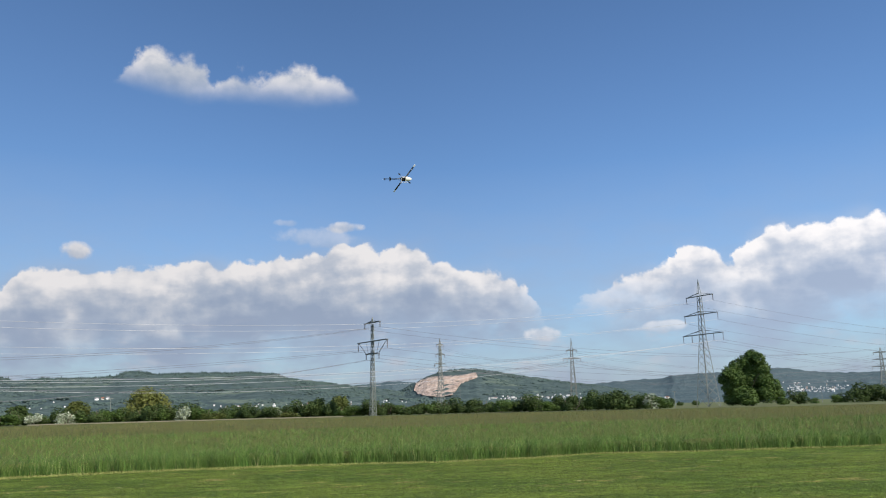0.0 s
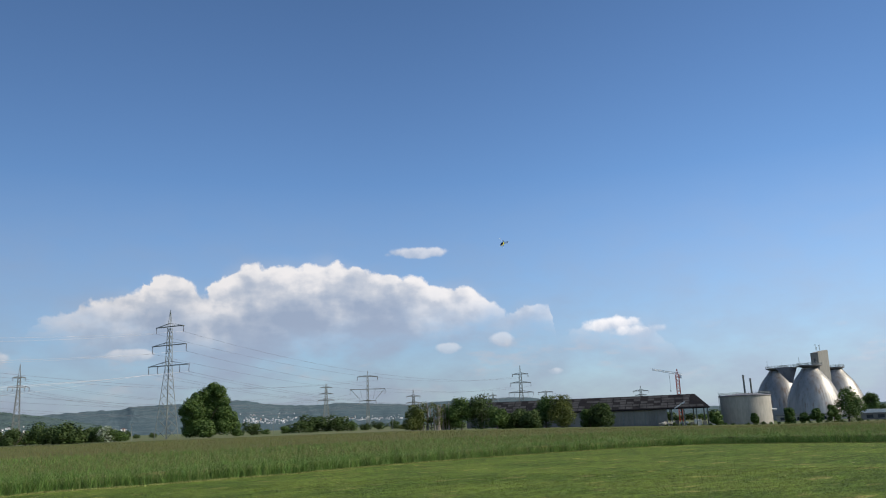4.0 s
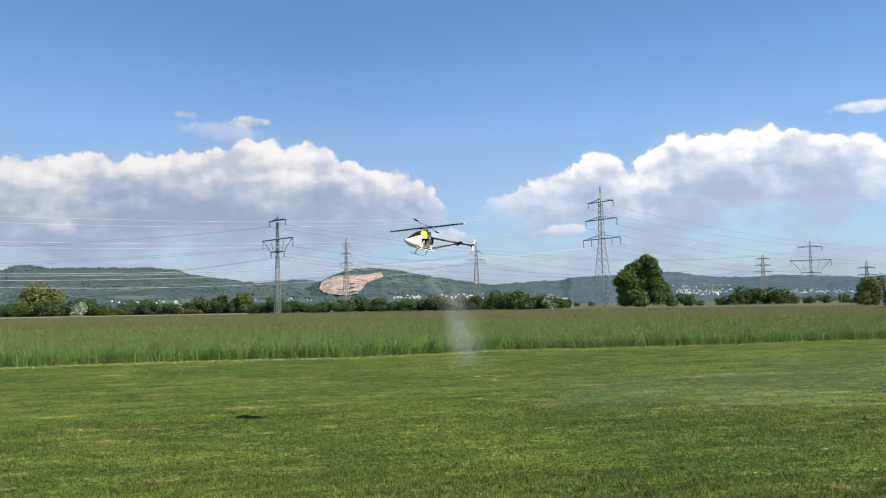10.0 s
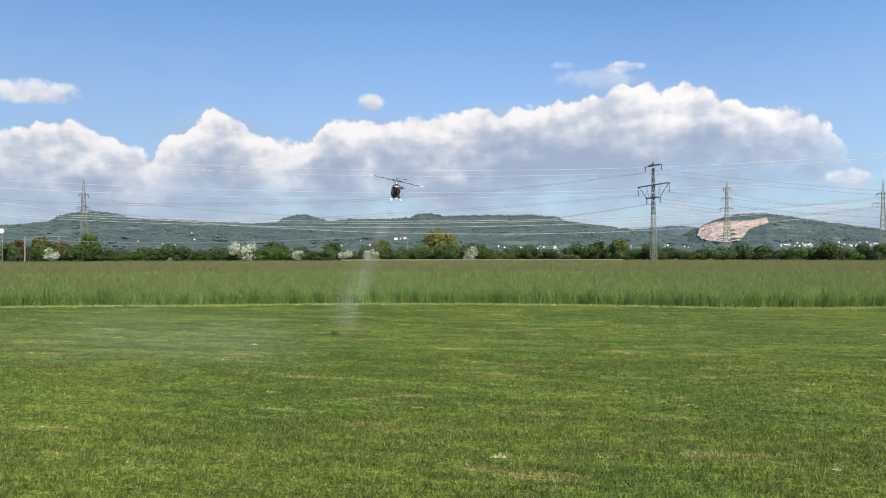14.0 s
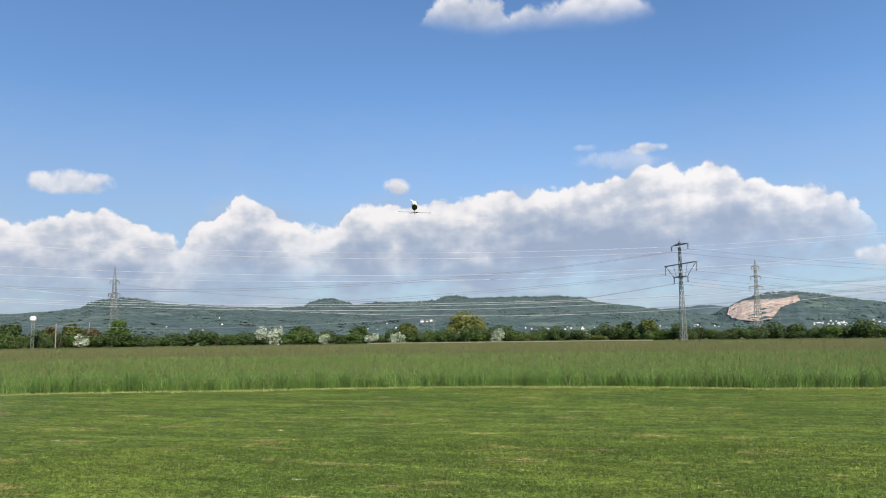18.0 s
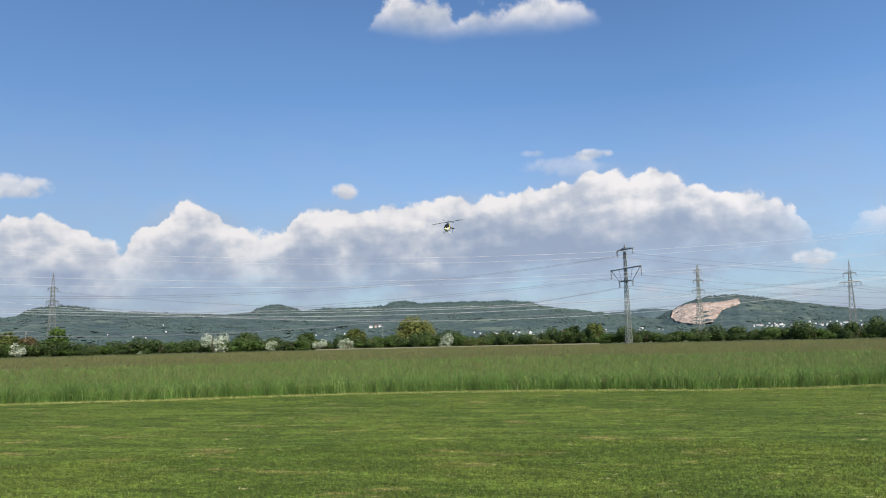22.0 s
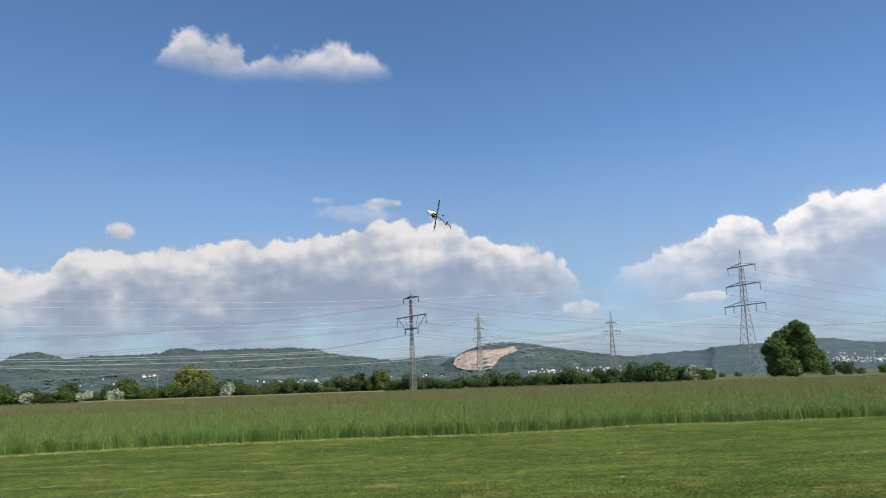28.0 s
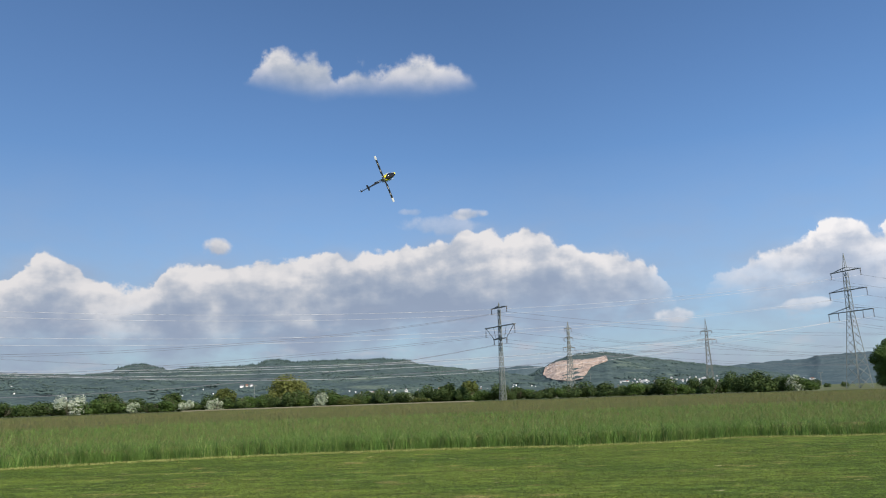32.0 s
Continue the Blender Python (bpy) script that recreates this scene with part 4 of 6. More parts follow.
def pylon(az, d, top_el, base, arms, label, turn=0.0, mat="steel", neck=0.45, sunk=0.0, slim=False):
    """A lattice power pylon. arms: (elevation, half-span in metres, drop of the lower chord, kind)."""
    ob = thing("power_pylon", facing(az, d, turn), label, "pylon", "pylons of the power lines")
    m, ground_z = MAT[mat], at(az, d).z
    top = tall_at(top_el, d) - ground_z
    heights = [tall_at(a[0], d) - ground_z for a in arms]
    knee = min(heights) - 1.0
    levels = [(-sunk, base)]
    panels = 12 if slim else 9
    for k in range(1, panels + 1):
        f = k / panels
        f = f if slim else 1 - (1 - f) ** 1.35
        levels.append((knee * f, base + (neck - base) * f))
    while levels[-1][0] < heights[0] - 0.5:
        levels.append((min(levels[-1][0] + 2.4, heights[0]), max(neck * 0.55, levels[-1][1] - neck * 0.06)))
    thick = max(0.13, d * 0.00048)
    bm = bmesh.new()
    lattice(bm, levels, thick, thick * 0.55)
    part("tower", bm, m, ob)
    bm = bmesh.new()
    w = levels[-1][1]
    for cx, cy in ((-1, -1), (1, -1), (1, 1), (-1, 1)):
        bar(bm, (cx * w, cy * w, heights[0]), (0, 0, top), thick * 0.8)
    part("peak", bm, m, ob)
    tips = []
    for (el, half, drop, kind), z in zip(arms, heights):
        bm = bmesh.new()
        bar(bm, (-half, 0, z), (half, 0, z), 0.5 + thick * 1.7, thick * 1.7)
        arm = part("crossarm", bm, MAT["dark_steel"], ob)
        struts = []
        for s in (-1, 1):
            if kind == "strut":
                struts += [((s * half * 0.98, 0, z), (s * half * 0.45, 0, z - drop), 1.0), ((s * half * 0.45, 0, z), (s * half * 0.3, 0, z - drop), 0.6)]
            else:
                struts += [((s * half, 0, z), (0, y, z + drop), 0.8) for y in (-0.3, 0.3)]
                struts += [((s * half * f, 0, z), (s * half * f * 0.8, 0, z + drop * (1 - f * 0.8)), 0.5) for f in (0.35, 0.68)]
        for p, q, size in struts:
            bm = bmesh.new()
            bar(bm, p, q, thick * size)
            part("strut", bm, MAT["dark_steel"], arm)
        places = (-1, 1, -0.55, 0.55) if kind == "four" else (-1, 1)
        for s in places:
            bm = bmesh.new()
            long = min(2.6, max(1.6, half * 0.35))
            for j in range(7):
                lathe(bm, [(0.08, 0), (thick * 1.1 + 0.1, 0.06), (0.08, 0.14)], 6, (s * half, 0, z - long + j * long / 7))
            bar(bm, (s * half, 0, z), (s * half, 0, z - long), 0.1)
            part("insulator", bm, MAT["insulator"], ob)
            tips.append(ob.matrix_basis @ Vector((s * half, 0, z - long)))
    return tips


A_TIPS = pylon(0.05, 235, 6.5, 0.72, [(6.12, 4.3, 0.5, "plain"), (4.80, 8.2, 3.4, "strut"), (3.92, 3.6, 0.3, "plain")], "tall slim lattice pylon with three crossarms", -59, slim=True, neck=0.36)
E_TIPS = pylon(36.5, 420, 3.81, 0.95, [(3.42, 5.2, 0.8, "plain"), (2.55, 9.0, 5.2, "strut"), (1.75, 4.2, 0.3, "plain")], "slim lattice pylon with wide braced crossarm", 5, slim=True, neck=0.5)
D_TIPS = pylon(23.05, 300, 8.22, 2.8, [(7.08, 6.2, 1.2, "plain"), (5.84, 7.7, 1.2, "plain"), (4.48, 9.2, 1.6, "four")], "large grey lattice pylon with three crossarms", -43, neck=0.85)
B_TIPS = pylon(4.85, 420, 4.93, 1.7, [(4.45, 1.9, 0.6, "plain"), (3.78, 2.6, 0.7, "plain"), (3.1, 3.4, 0.8, "plain")], "grey lattice pylon with three short crossarms", 30, neck=0.6)
C_TIPS = pylon(14.15, 450, 4.63, 1.9, [(3.78, 2.9, 0.9, "plain"), (3.2, 4.8, 1.0, "four")], "grey lattice pylon with two crossarms", 10, neck=0.65, mat="dark_steel")
F_TIPS = pylon(47.3, 500, 3.8, 3.0, [(3.2, 4.8, 0.9, "plain"), (2.6, 6.2, 1.0, "plain"), (1.93, 7.5, 1.2, "four")], "grey lattice pylon rising behind the trees", 5, neck=1.0)
S_TIPS = pylon(33.6, 700, 3.07, 3.4, [(2.75, 5.0, 1.0, "plain"), (2.32, 6.0, 1.0, "plain"), (1.88, 7.0, 1.2, "plain")], "distant grey lattice pylon with three crossarms", 8, neck=1.1)
G_TIPS = pylon(39.7, 720, 2.4, 3.0, [(1.95, 6.0, 1.2, "plain"), (1.5, 6.6, 1.2, "plain")], "distant lattice pylon with two crossarms", 10, neck=1.0, mat="dark_steel")
pylon(55.5, 900, 2.02, 3.0, [(1.68, 8.0, 1.6, "plain"), (1.4, 6.0, 1.0, "plain")], "distant lattice pylon behind the long shed", 5, neck=1.0)
pylon(49.0, 700, 2.0, 2.0, [(1.88, 6.2, 0.8, "plain"), (1.35, 7.5, 0.8, "plain")], "distant slim pylon behind the trees", 5, slim=True, neck=0.8)
pylon(45.3, 900, 2.0, 2.6, [(1.8, 4.0, 0.8, "plain"), (1.5, 5.5, 0.8, "plain")], "distant pylon behind the trees", 5, neck=0.8)
L_TIPS = pylon(-38.95, 450, 4.98, 2.0, [(3.97, 2.3, 0.8, "plain"), (3.14, 2.9, 0.8, "four")], "dark lattice pylon with two narrow crossarms", 15, neck=0.9, mat="dark_steel")


def wire(a, b, sag, mat, radius, label):
    a, b = Vector(a), Vector(b)
    bm = bmesh.new()
    points = []
    for k in range(33):
        s = k / 32
        p = a.lerp(b, s)
        points.append((p.x, p.y, p.z - 4 * sag * s * (1 - s)))
    tube(bm, points, radius, 5)
    tagged(part("power_cable", bm, MAT[mat], None, smooth=True), label, "cable", "cables of the power lines")


def slung(tip, way, fall, curve, span, mat, radius, label):
    """A cable leaving a pylon arm: its height is tip.z + fall * s + curve * s * s at s metres along its way."""
    end = tip + Vector((math.sin(radians(way)), math.cos(radians(way)), 0)) * span
    end.z = tip.z + fall * span + curve * span * span
    wire(tip, end, curve * span * span / 4, mat, radius, label)


for tip, (fall, curve) in zip(D_TIPS, ((-0.1403, 0.000348), (-0.1359, 0.000332), (-0.1201, 0.000276), (-0.1224, 0.000295),
                                       (-0.1753, 0.000502), (-0.1198, 0.000282), (-0.132, 0.000318), (-0.1225, 0.000287))):
    slung(tip, -113.6, fall, curve, 400.0, "cable", 0.032, "aluminium cable slung between pylons, sun glint in its pale colour")
for a, b in zip(D_TIPS, F_TIPS):
    wire(a, b, 8, "dull_cable", 0.034, "dark cable slung between pylons")
for a, b in zip(A_TIPS, E_TIPS):
    wire(a, b, 7, "dull_cable", 0.034, "dark cable slung between pylons")
for k, tip in enumerate(A_TIPS):
    slung(tip, -113.0, (-0.154, -0.100, -0.171)[k // 2], (0.000563, 0.00022, 0.000646)[k // 2], 270.0, "dull_cable", 0.036, "dark cable slung between pylons")
for a, b in zip(B_TIPS, C_TIPS):
    wire(a, b, 5, "dull_cable", 0.034, "dark cable slung between distant pylons")
for a, b in zip(C_TIPS, S_TIPS):
    wire(a, b, 10, "dull_cable", 0.042, "dark cable slung between distant pylons")
for a, b in zip(C_TIPS, L_TIPS):
    wire(a, b, 12, "dull_cable", 0.034, "dark cable slung between distant pylons")


# ---- poles at the far field edge ----
def footpath_poles():
    ob = thing("timber_pole", facing(-42.35, 238), "bare grey timber pole at the field edge", "pole")
    bm = bmesh.new()
    tube(bm, [(0, 0, -0.5), (0, 0, tall_at(1.17, 238))], [0.16, 0.11], 8)
    part("shaft", bm, MAT["timber"], ob)
    ob = thing("radar_mast", facing(-43.68, 245), "lattice mast with a white round dome on top", "mast")
    top = tall_at(1.5, 245)
    bm = bmesh.new()
    lattice(bm, [(z, 0.35) for z in (-0.3, 1.2, 2.4, 3.6, 4.8, 6.0, top - 0.9)], 0.07, 0.04)
    part("mast", bm, MAT["steel"], ob)
    bm = bmesh.new()
    bmesh.ops.create_icosphere(bm, subdivisions=3, radius=0.85, matrix=pose(0, 0, top - 0.1))
    part("dome", bm, MAT["white"], ob, smooth=True)
    ob = thing("aerial_pole", facing(-40.4, 256), "thin pole with a wide cross aerial", "pole")
    bm = bmesh.new()
    tube(bm, [(0, 0, -0.5), (0, 0, tall_at(1.25, 256))], 0.1, 6)
    part("shaft", bm, MAT["timber"], ob)
    bm = bmesh.new()
    bar(bm, (-2.0, 0, tall_at(1.2, 256)), (2.0, 0, tall_at(1.2, 256)), 0.09)
    part("crossbar", bm, MAT["steel"], ob)
    for az, d, el in ((-17.25, 256, 1.15), (20.9, 300, 0.7), (6.2, 420, 1.2), (30.0, 380, 0.55), (38.2, 300, 0.4)):
        ob = thing("lamp_post", facing(az, d), "slim pale lamp post behind the hedge", "post", "lamp posts")
        h = tall_at(el, d)
        bm = bmesh.new()
        tube(bm, [(0, 0, -0.4), (0, 0, h)], [0.11, 0.07], 6)
        part("shaft", bm, MAT["steel"], ob)
        bm = bmesh.new()
        block(bm, -0.7, 0.7, -0.15, 0.15, h, h + 0.15)
        part("lamp_head", bm, MAT["steel"], ob)


footpath_poles()

# ---- sewage works and shed ----
def shed():
    ob = thing("long_shed", facing(52.4, 330, -3), "long open storage shed with a dark weathered roof", "shed")
    z0 = at(52.4, 330).z
    ridge, eave = tall_at(1.33, 330) - z0, tall_at(0.45, 320) - z0
    x0, x1, y0, y1 = -52.0, 42.5, -10.0, 10.0
    r0, r1 = -52.0, 38.0
    bm = bmesh.new()
    p = [bm.verts.new(c) for c in ((x0, y0, eave), (x1, y0, eave), (x1, y1, eave), (x0, y1, eave), (r0, 0, ridge), (r1, 0, ridge))]
    for f in ((0, 1, 5, 4), (1, 2, 5), (2, 3, 4, 5), (3, 0, 4)):
        bm.faces.new([p[i] for i in f])
    res = bmesh.ops.extrude_face_region(bm, geom=bm.faces[:])
    for v in [e for e in res["geom"] if isinstance(e, bmesh.types.BMVert)]:
        v.co.z -= 0.35
    bmesh.ops.recalc_face_normals(bm, faces=bm.faces[:])
    roof = part("roof", bm, MAT["roof"], ob, "dark weathered sheet roof")
    # lighter sheets laid in rows on the near slope
    bm = bmesh.new()
    block(bm, -1.2, 1.2, -0.85, 0.85, 0, 0.07)
    piece = part("roof_sheet", bm, MAT["panel"], roof)
    slope = math.atan2(ridge - eave, 10.0)
    rng = np.random.default_rng(3)
    first = True
    for row in range(5):
        for col in range(35):
            if rng.uniform() < 0.38:
                continue
            f = 0.12 + row * 0.185
            x = x0 + 2 + col * 2.62 + rng.uniform(-0.2, 0.2) + row * 0.2
            if x > r1 + (1 - f) * 4 - 2:
                continue
            m = Matrix.Translation((x, y0 * (1 - f), eave + (ridge - eave) * f + 0.03)) @ Matrix.Rotation(slope, 4, "X")
            if first:
                piece.matrix_basis, first = m, False
            else:
                c = piece.copy()
                scene.collection.objects.link(c)
                c.matrix_basis = m
    # wall panels under the near eave, coloured with its shade, and open-bay posts
    for k in range(19):
        bm = bmesh.new()
        xa = x0 + 1 + k * 4.1
        block(bm, xa, xa + 4.0, -9.0, -8.75, -1.5, eave - 0.5)
        part("wall_panel", bm, MAT["shaded_concrete"], ob)
        if k:
            bm = bmesh.new()
            block(bm, xa - 0.2, xa + 0.1, -9.25, -9.02, -1.5, eave - 0.4)
            part("pillar", bm, MAT["dark_steel"], ob)
    bm = bmesh.new()
    block(bm, x0 + 1, x1 - 16, 8.6, 9.0, -1.5, eave - 0.2)
    part("back_wall", bm, MAT["concrete"], ob)
    for x in (28.5, 33.0, 37.5, 41.5):
        for y in (-8.8, 8.8):
            bm = bmesh.new()
            block(bm, x - 0.2, x + 0.2, y - 0.2, y + 0.2, -1.5, eave)
            part("post", bm, MAT["dark_steel"], ob)
    bm = bmesh.new()
    bar(bm, (29.5, -10.3, eave - 0.2), (33.5, -10.3, eave + 2.1), 0.5, 0.3)
    part("brace", bm, MAT["white"], ob, "pale slanting brace")
    rng = random.Random(4)
    for k in range(12):
        x = 25.5 + k * 1.7
        s = thing("stacked_container", facing(52.4, 330, -3) @ pose(x, rng.uniform(-6, 2), 0), "pale crate stored under the shed roof", "crate", "crates in the shed")
        bm = bmesh.new()
        block(bm, -0.7, 0.7, -0.7, 0.7, -1.2, rng.uniform(0.4, 1.6))
        bmesh.ops.bevel(bm, geom=bm.edges[:], offset=0.05, segments=1, affect="EDGES")
        part("box", bm, MAT["white" if k % 3 else "concrete"], s)
    rubble = thing("rubble_heap", facing(52.4, 330, -3) @ pose(26.0, -13.0, 0), "small pale heap of rubble beside the shed", "heap")
    bm = bmesh.new()
    for k in range(26):
        x = rng.uniform(-2.5, 2.5)
        bmesh.ops.create_icosphere(bm, subdivisions=1, radius=rng.uniform(0.3, 0.6), matrix=pose(x, rng.uniform(-0.8, 0.8), rng.uniform(0, 0.9 - abs(x) * 0.25)))
    part("stones", bm, MAT["concrete"], rubble)


def tank():
    az, d = 62.15, 345
    z0 = at(az, d).z
    ob = thing("storage_tank", facing(az, d), "round pale concrete tank with a dark rim", "tank")
    h, r = tall_at(1.1, d) - z0, 9.6
    bm = bmesh.new()
    lathe(bm, [(r, -1.5), (r, h - 0.7), (r + 0.15, h - 0.65), (r + 0.15, h - 0.5)], 64)
    part("wall", bm, MAT["concrete"], ob, smooth=False)
    bm = bmesh.new()
    lathe(bm, [(r + 0.3, h - 0.5), (r + 0.3, h - 0.15), (r * 0.6, h + 0.35), (0.4, h + 0.7)], 64)
    part("cover", bm, MAT["slate"], ob, "low grey conical cover")
    for k in range(40):
        a = 2 * math.pi * k / 40
        bm = bmesh.new()
        bar(bm, (r * math.cos(a), r * math.sin(a), h - 0.2), (r * math.cos(a), r * math.sin(a), h + 0.9), 0.09)
        part("railing_post", bm, MAT["steel"], ob)
    bm = bmesh.new()
    for z in (h + 0.45, h + 0.9):
        tube(bm, [(r * math.cos(2 * math.pi * k / 48), r * math.sin(2 * math.pi * k / 48), z) for k in range(49)], 0.05, 5)
    part("railing", bm, MAT["steel"], ob)
    bm = bmesh.new()
    for s in (-0.3, 0.3):
        bar(bm, (-r - 0.3, s, -1), (-r - 0.3, s, h + 1.4), 0.12)
    for k in range(16):
        bar(bm, (-r - 0.3, -0.3, k * 0.7), (-r - 0.3, 0.3, k * 0.7), 0.08)
    part("ladder", bm, MAT["dark_steel"], ob)
    bm = bmesh.new()
    tube(bm, [(r - 0.4, -1.5, h * 0.48), (r + 1.6, -1.5, h * 0.46)], 0.35, 8)
    part("outlet_pipe", bm, MAT["white"], ob)
    for caz, cel in ((62.2, 2.41), (62.62, 2.16)):
        c = thing("chimney", facing(caz, 372), "thin dark steel chimney", "chimney", "twin chimneys")
        bm = bmesh.new()
        hh = tall_at(cel, 372) - at(caz, 372).z
        lathe(bm, [(0.42, -1.0), (0.38, hh - 0.3), (0.46, hh - 0.25), (0.46, hh)], 12)
        part("flue", bm, MAT["dark_steel"], c, smooth=False)


EGG = [(12.2, -2.0), (12.2, 0), (12.1, 2.5), (11.8, 4.6), (11.3, 7.0), (10.5, 10.4), (9.4, 13.2), (7.9, 16.5), (6.5, 18.5), (5.1, 20.2), (3.8, 21.8), (3.4, 22.6)]


def digester(az, d, top_el, platform, label):
    z0 = at(az, d).z
    ob = thing("digester_tower", facing(az, d), label, "digester", "egg-shaped digesters")
    h = tall_at(top_el, d) - z0
    k = h / 22.6
    bm = bmesh.new()
    lathe(bm, [(r * k, z * k) for r, z in EGG], 56)
    part("shell", bm, MAT["cladding"], ob, "egg-shaped shell in pale ribbed sheet", smooth=True)
    bm = bmesh.new()
    for j in range(56):
        a = 2 * math.pi * (j + 0.5) / 56
        for (ra, za), (rb, zb) in zip(EGG[1:], EGG[2:]):
            bar(bm, (ra * k * math.cos(a), ra * k * math.sin(a), za * k), (rb * k * math.cos(a), rb * k * math.sin(a), zb * k), 0.07)
    part("ribs", bm, MAT["cladding"], ob)
    bm = bmesh.new()
    lathe(bm, [(2.6, h), (platform, h + 0.9), (platform, h + 1.35), (2.2, h + 1.4)], 32)
    part("platform", bm, MAT["slate"], ob)
    for j in range(22):
        a = 2 * math.pi * j / 22
        bm = bmesh.new()
        bar(bm, (platform * math.cos(a), platform * math.sin(a), h + 1.3), (platform * math.cos(a), platform * math.sin(a), h + 2.4), 0.1)
        part("railing_post", bm, MAT["steel"], ob)
    bm = bmesh.new()
    for z in (1.85, 2.4):
        tube(bm, [(platform * math.cos(2 * math.pi * j / 32), platform * math.sin(2 * math.pi * j / 32), h + z) for j in range(33)], 0.06, 5)
    part("railing", bm, MAT["steel"], ob)
    for x, y, long in ((-platform * 0.8, 0, 4.2), (platform * 0.5, 1, 3.2)):
        bm = bmesh.new()
        tube(bm, [(x, y, h + 1.3), (x, y, h + 1.3 + long)], 0.07, 5)
        part("lightning_rod", bm, MAT["steel"], ob)
    return ob, h + z0


def works():
    _, z1 = digester(64.3, 468, 2.55, 5.4, "egg-shaped digester in pale weathered sheet metal")
    _, z2 = digester(66.3, 432, 2.62, 5.6, "egg-shaped digester in pale sheet metal with rust stains")
    _, z3 = digester(67.75, 470, 2.42, 4.6, "egg-shaped digester behind the stair tower")
    ob = thing("stair_tower", facing(66.95, 448, 38), "tall concrete stair tower between the digesters", "tower")
    z0 = at(66.95, 448).z
    h = tall_at(3.72, 448) - z0
    bm = bmesh.new()
    p = [bm.verts.new(c) for c in ((-2.9, -2.9, -1), (2.9, -2.9, -1), (2.9, 2.9, -1), (-2.9, 2.9, -1), (-2.9, -2.9, h - 1.2), (2.9, -2.9, h), (2.9, 2.9, h), (-2.9, 2.9, h - 1.2))]
    for f in ((3, 2, 1, 0), (4, 5, 6, 7), (0, 1, 5, 4), (1, 2, 6, 5), (2, 3, 7, 6), (3, 0, 4, 7)):
        bm.faces.new([p[i] for i in f])
    part("shaft", bm, MAT["concrete"], ob)
    for k in range(3):
        bm = bmesh.new()
        block(bm, -2.96, -2.88, -0.6, 0.6, h - 6.5 - k * 4.5, h - 4.2 - k * 4.5)
        part("window", bm, MAT["glass"], ob)
    for x, y, long in ((-1.6, 0, 3.2), (-0.2, -1, 2.4), (1.2, 0.6, 2.9), (0.4, 1.8, 1.8)):
        bm = bmesh.new()
        tube(bm, [(x, y, h), (x, y, h + long)], 0.09, 5)
        bar(bm, (x - 0.6, y, h + long * 0.85), (x + 0.6, y, h + long * 0.85), 0.08)
        part("aerial", bm, MAT["dark_steel"], ob)
    ob = thing("catwalk_bridge", pose(0, 0, 0), "steel footbridge linking the digester tops", "bridge")
    a, b = at(64.3, 464, z1 + 1.1), at(66.3, 434, z2 + 1.1)
    bm = bmesh.new()
    bar(bm, a, b, 2.0, 0.45)
    part("deck", bm, MAT["concrete"], ob)
    bm = bmesh.new()
    for s in (-0.9, 0.9):
        for z in (0.8, 1.3):
            bar(bm, a + Vector((s, s, z)), b + Vector((s, s, z)), 0.08)
    for k in range(13):
        q = a.lerp(b, k / 12)
        for s in (-0.9, 0.9):
            bar(bm, q + Vector((s, s, 0)), q + Vector((s, s, 1.3)), 0.08)
    part("railing", bm, MAT["steel"], ob)
    # slanting wedge panel from the first digester's top, shade put into its colour
    ob = thing("stair_casing", facing(64.9, 448), "wedge-shaped panel under the footbridge, its shade given as dark colour", "casing")
    zc = at(64.9, 448).z
    bm = bmesh.new()
    hi, lo = z1 + 0.8 - zc, z1 - 7.2 - zc
    pts = [(-5.5, hi), (5.2, hi), (2.2, lo), (0.8, lo)]
    near = [bm.verts.new((x, -0.8, z)) for x, z in pts]
    back = [bm.verts.new((x, 0.8, z)) for x, z in pts]
    bm.faces.new(near)
    bm.faces.new(back[::-1])
    for i in range(4):
        bm.faces.new((near[(i + 1) % 4], near[i], back[i], back[(i + 1) % 4]))
    part("panel", bm, MAT["slate"], ob)
    # low service building and pipe gallery
    ob = thing("service_building", facing(70.2, 372, 4), "long low white flat-roofed building", "building")
    # this wall's shade comes from the darker concrete colour
    bm = bmesh.new()
    block(bm, -9, 22, -4, 4, -1.5, 2.6)
    part("wall", bm, MAT["shaded_concrete"], ob)
    bm = bmesh.new()
    block(bm, -9.5, 22.5, -4.5, 4.5, 2.6, 4.0)
    part("roof", bm, MAT["white"], ob, "bright white roof edge")
    for k in range(7):
        bm = bmesh.new()
        block(bm, -7 + k * 4, -4.6 + k * 4, -4.06, -3.98, 0.6, 1.9)
        part("window", bm, MAT["glass"], ob)
    ob = thing("pump_house", facing(65.4, 395, 2), "long low grey pump house in front of the digesters", "building")
    bm = bmesh.new()
    block(bm, -10, 12, -3, 3, -1.5, 2.4)
    part("wall", bm, MAT["concrete"], ob)
    bm = bmesh.new()
    block(bm, -10.4, 12.4, -3.4, 3.4, 2.4, 2.8)
    part("roof", bm, MAT["slate"], ob)
    for k in range(6):
        bm = bmesh.new()
        block(bm, -8.5 + k * 3.4, -6.9 + k * 3.4, -3.06, -2.98, 0.4, 1.7)
        part("window", bm, MAT["glass"], ob)


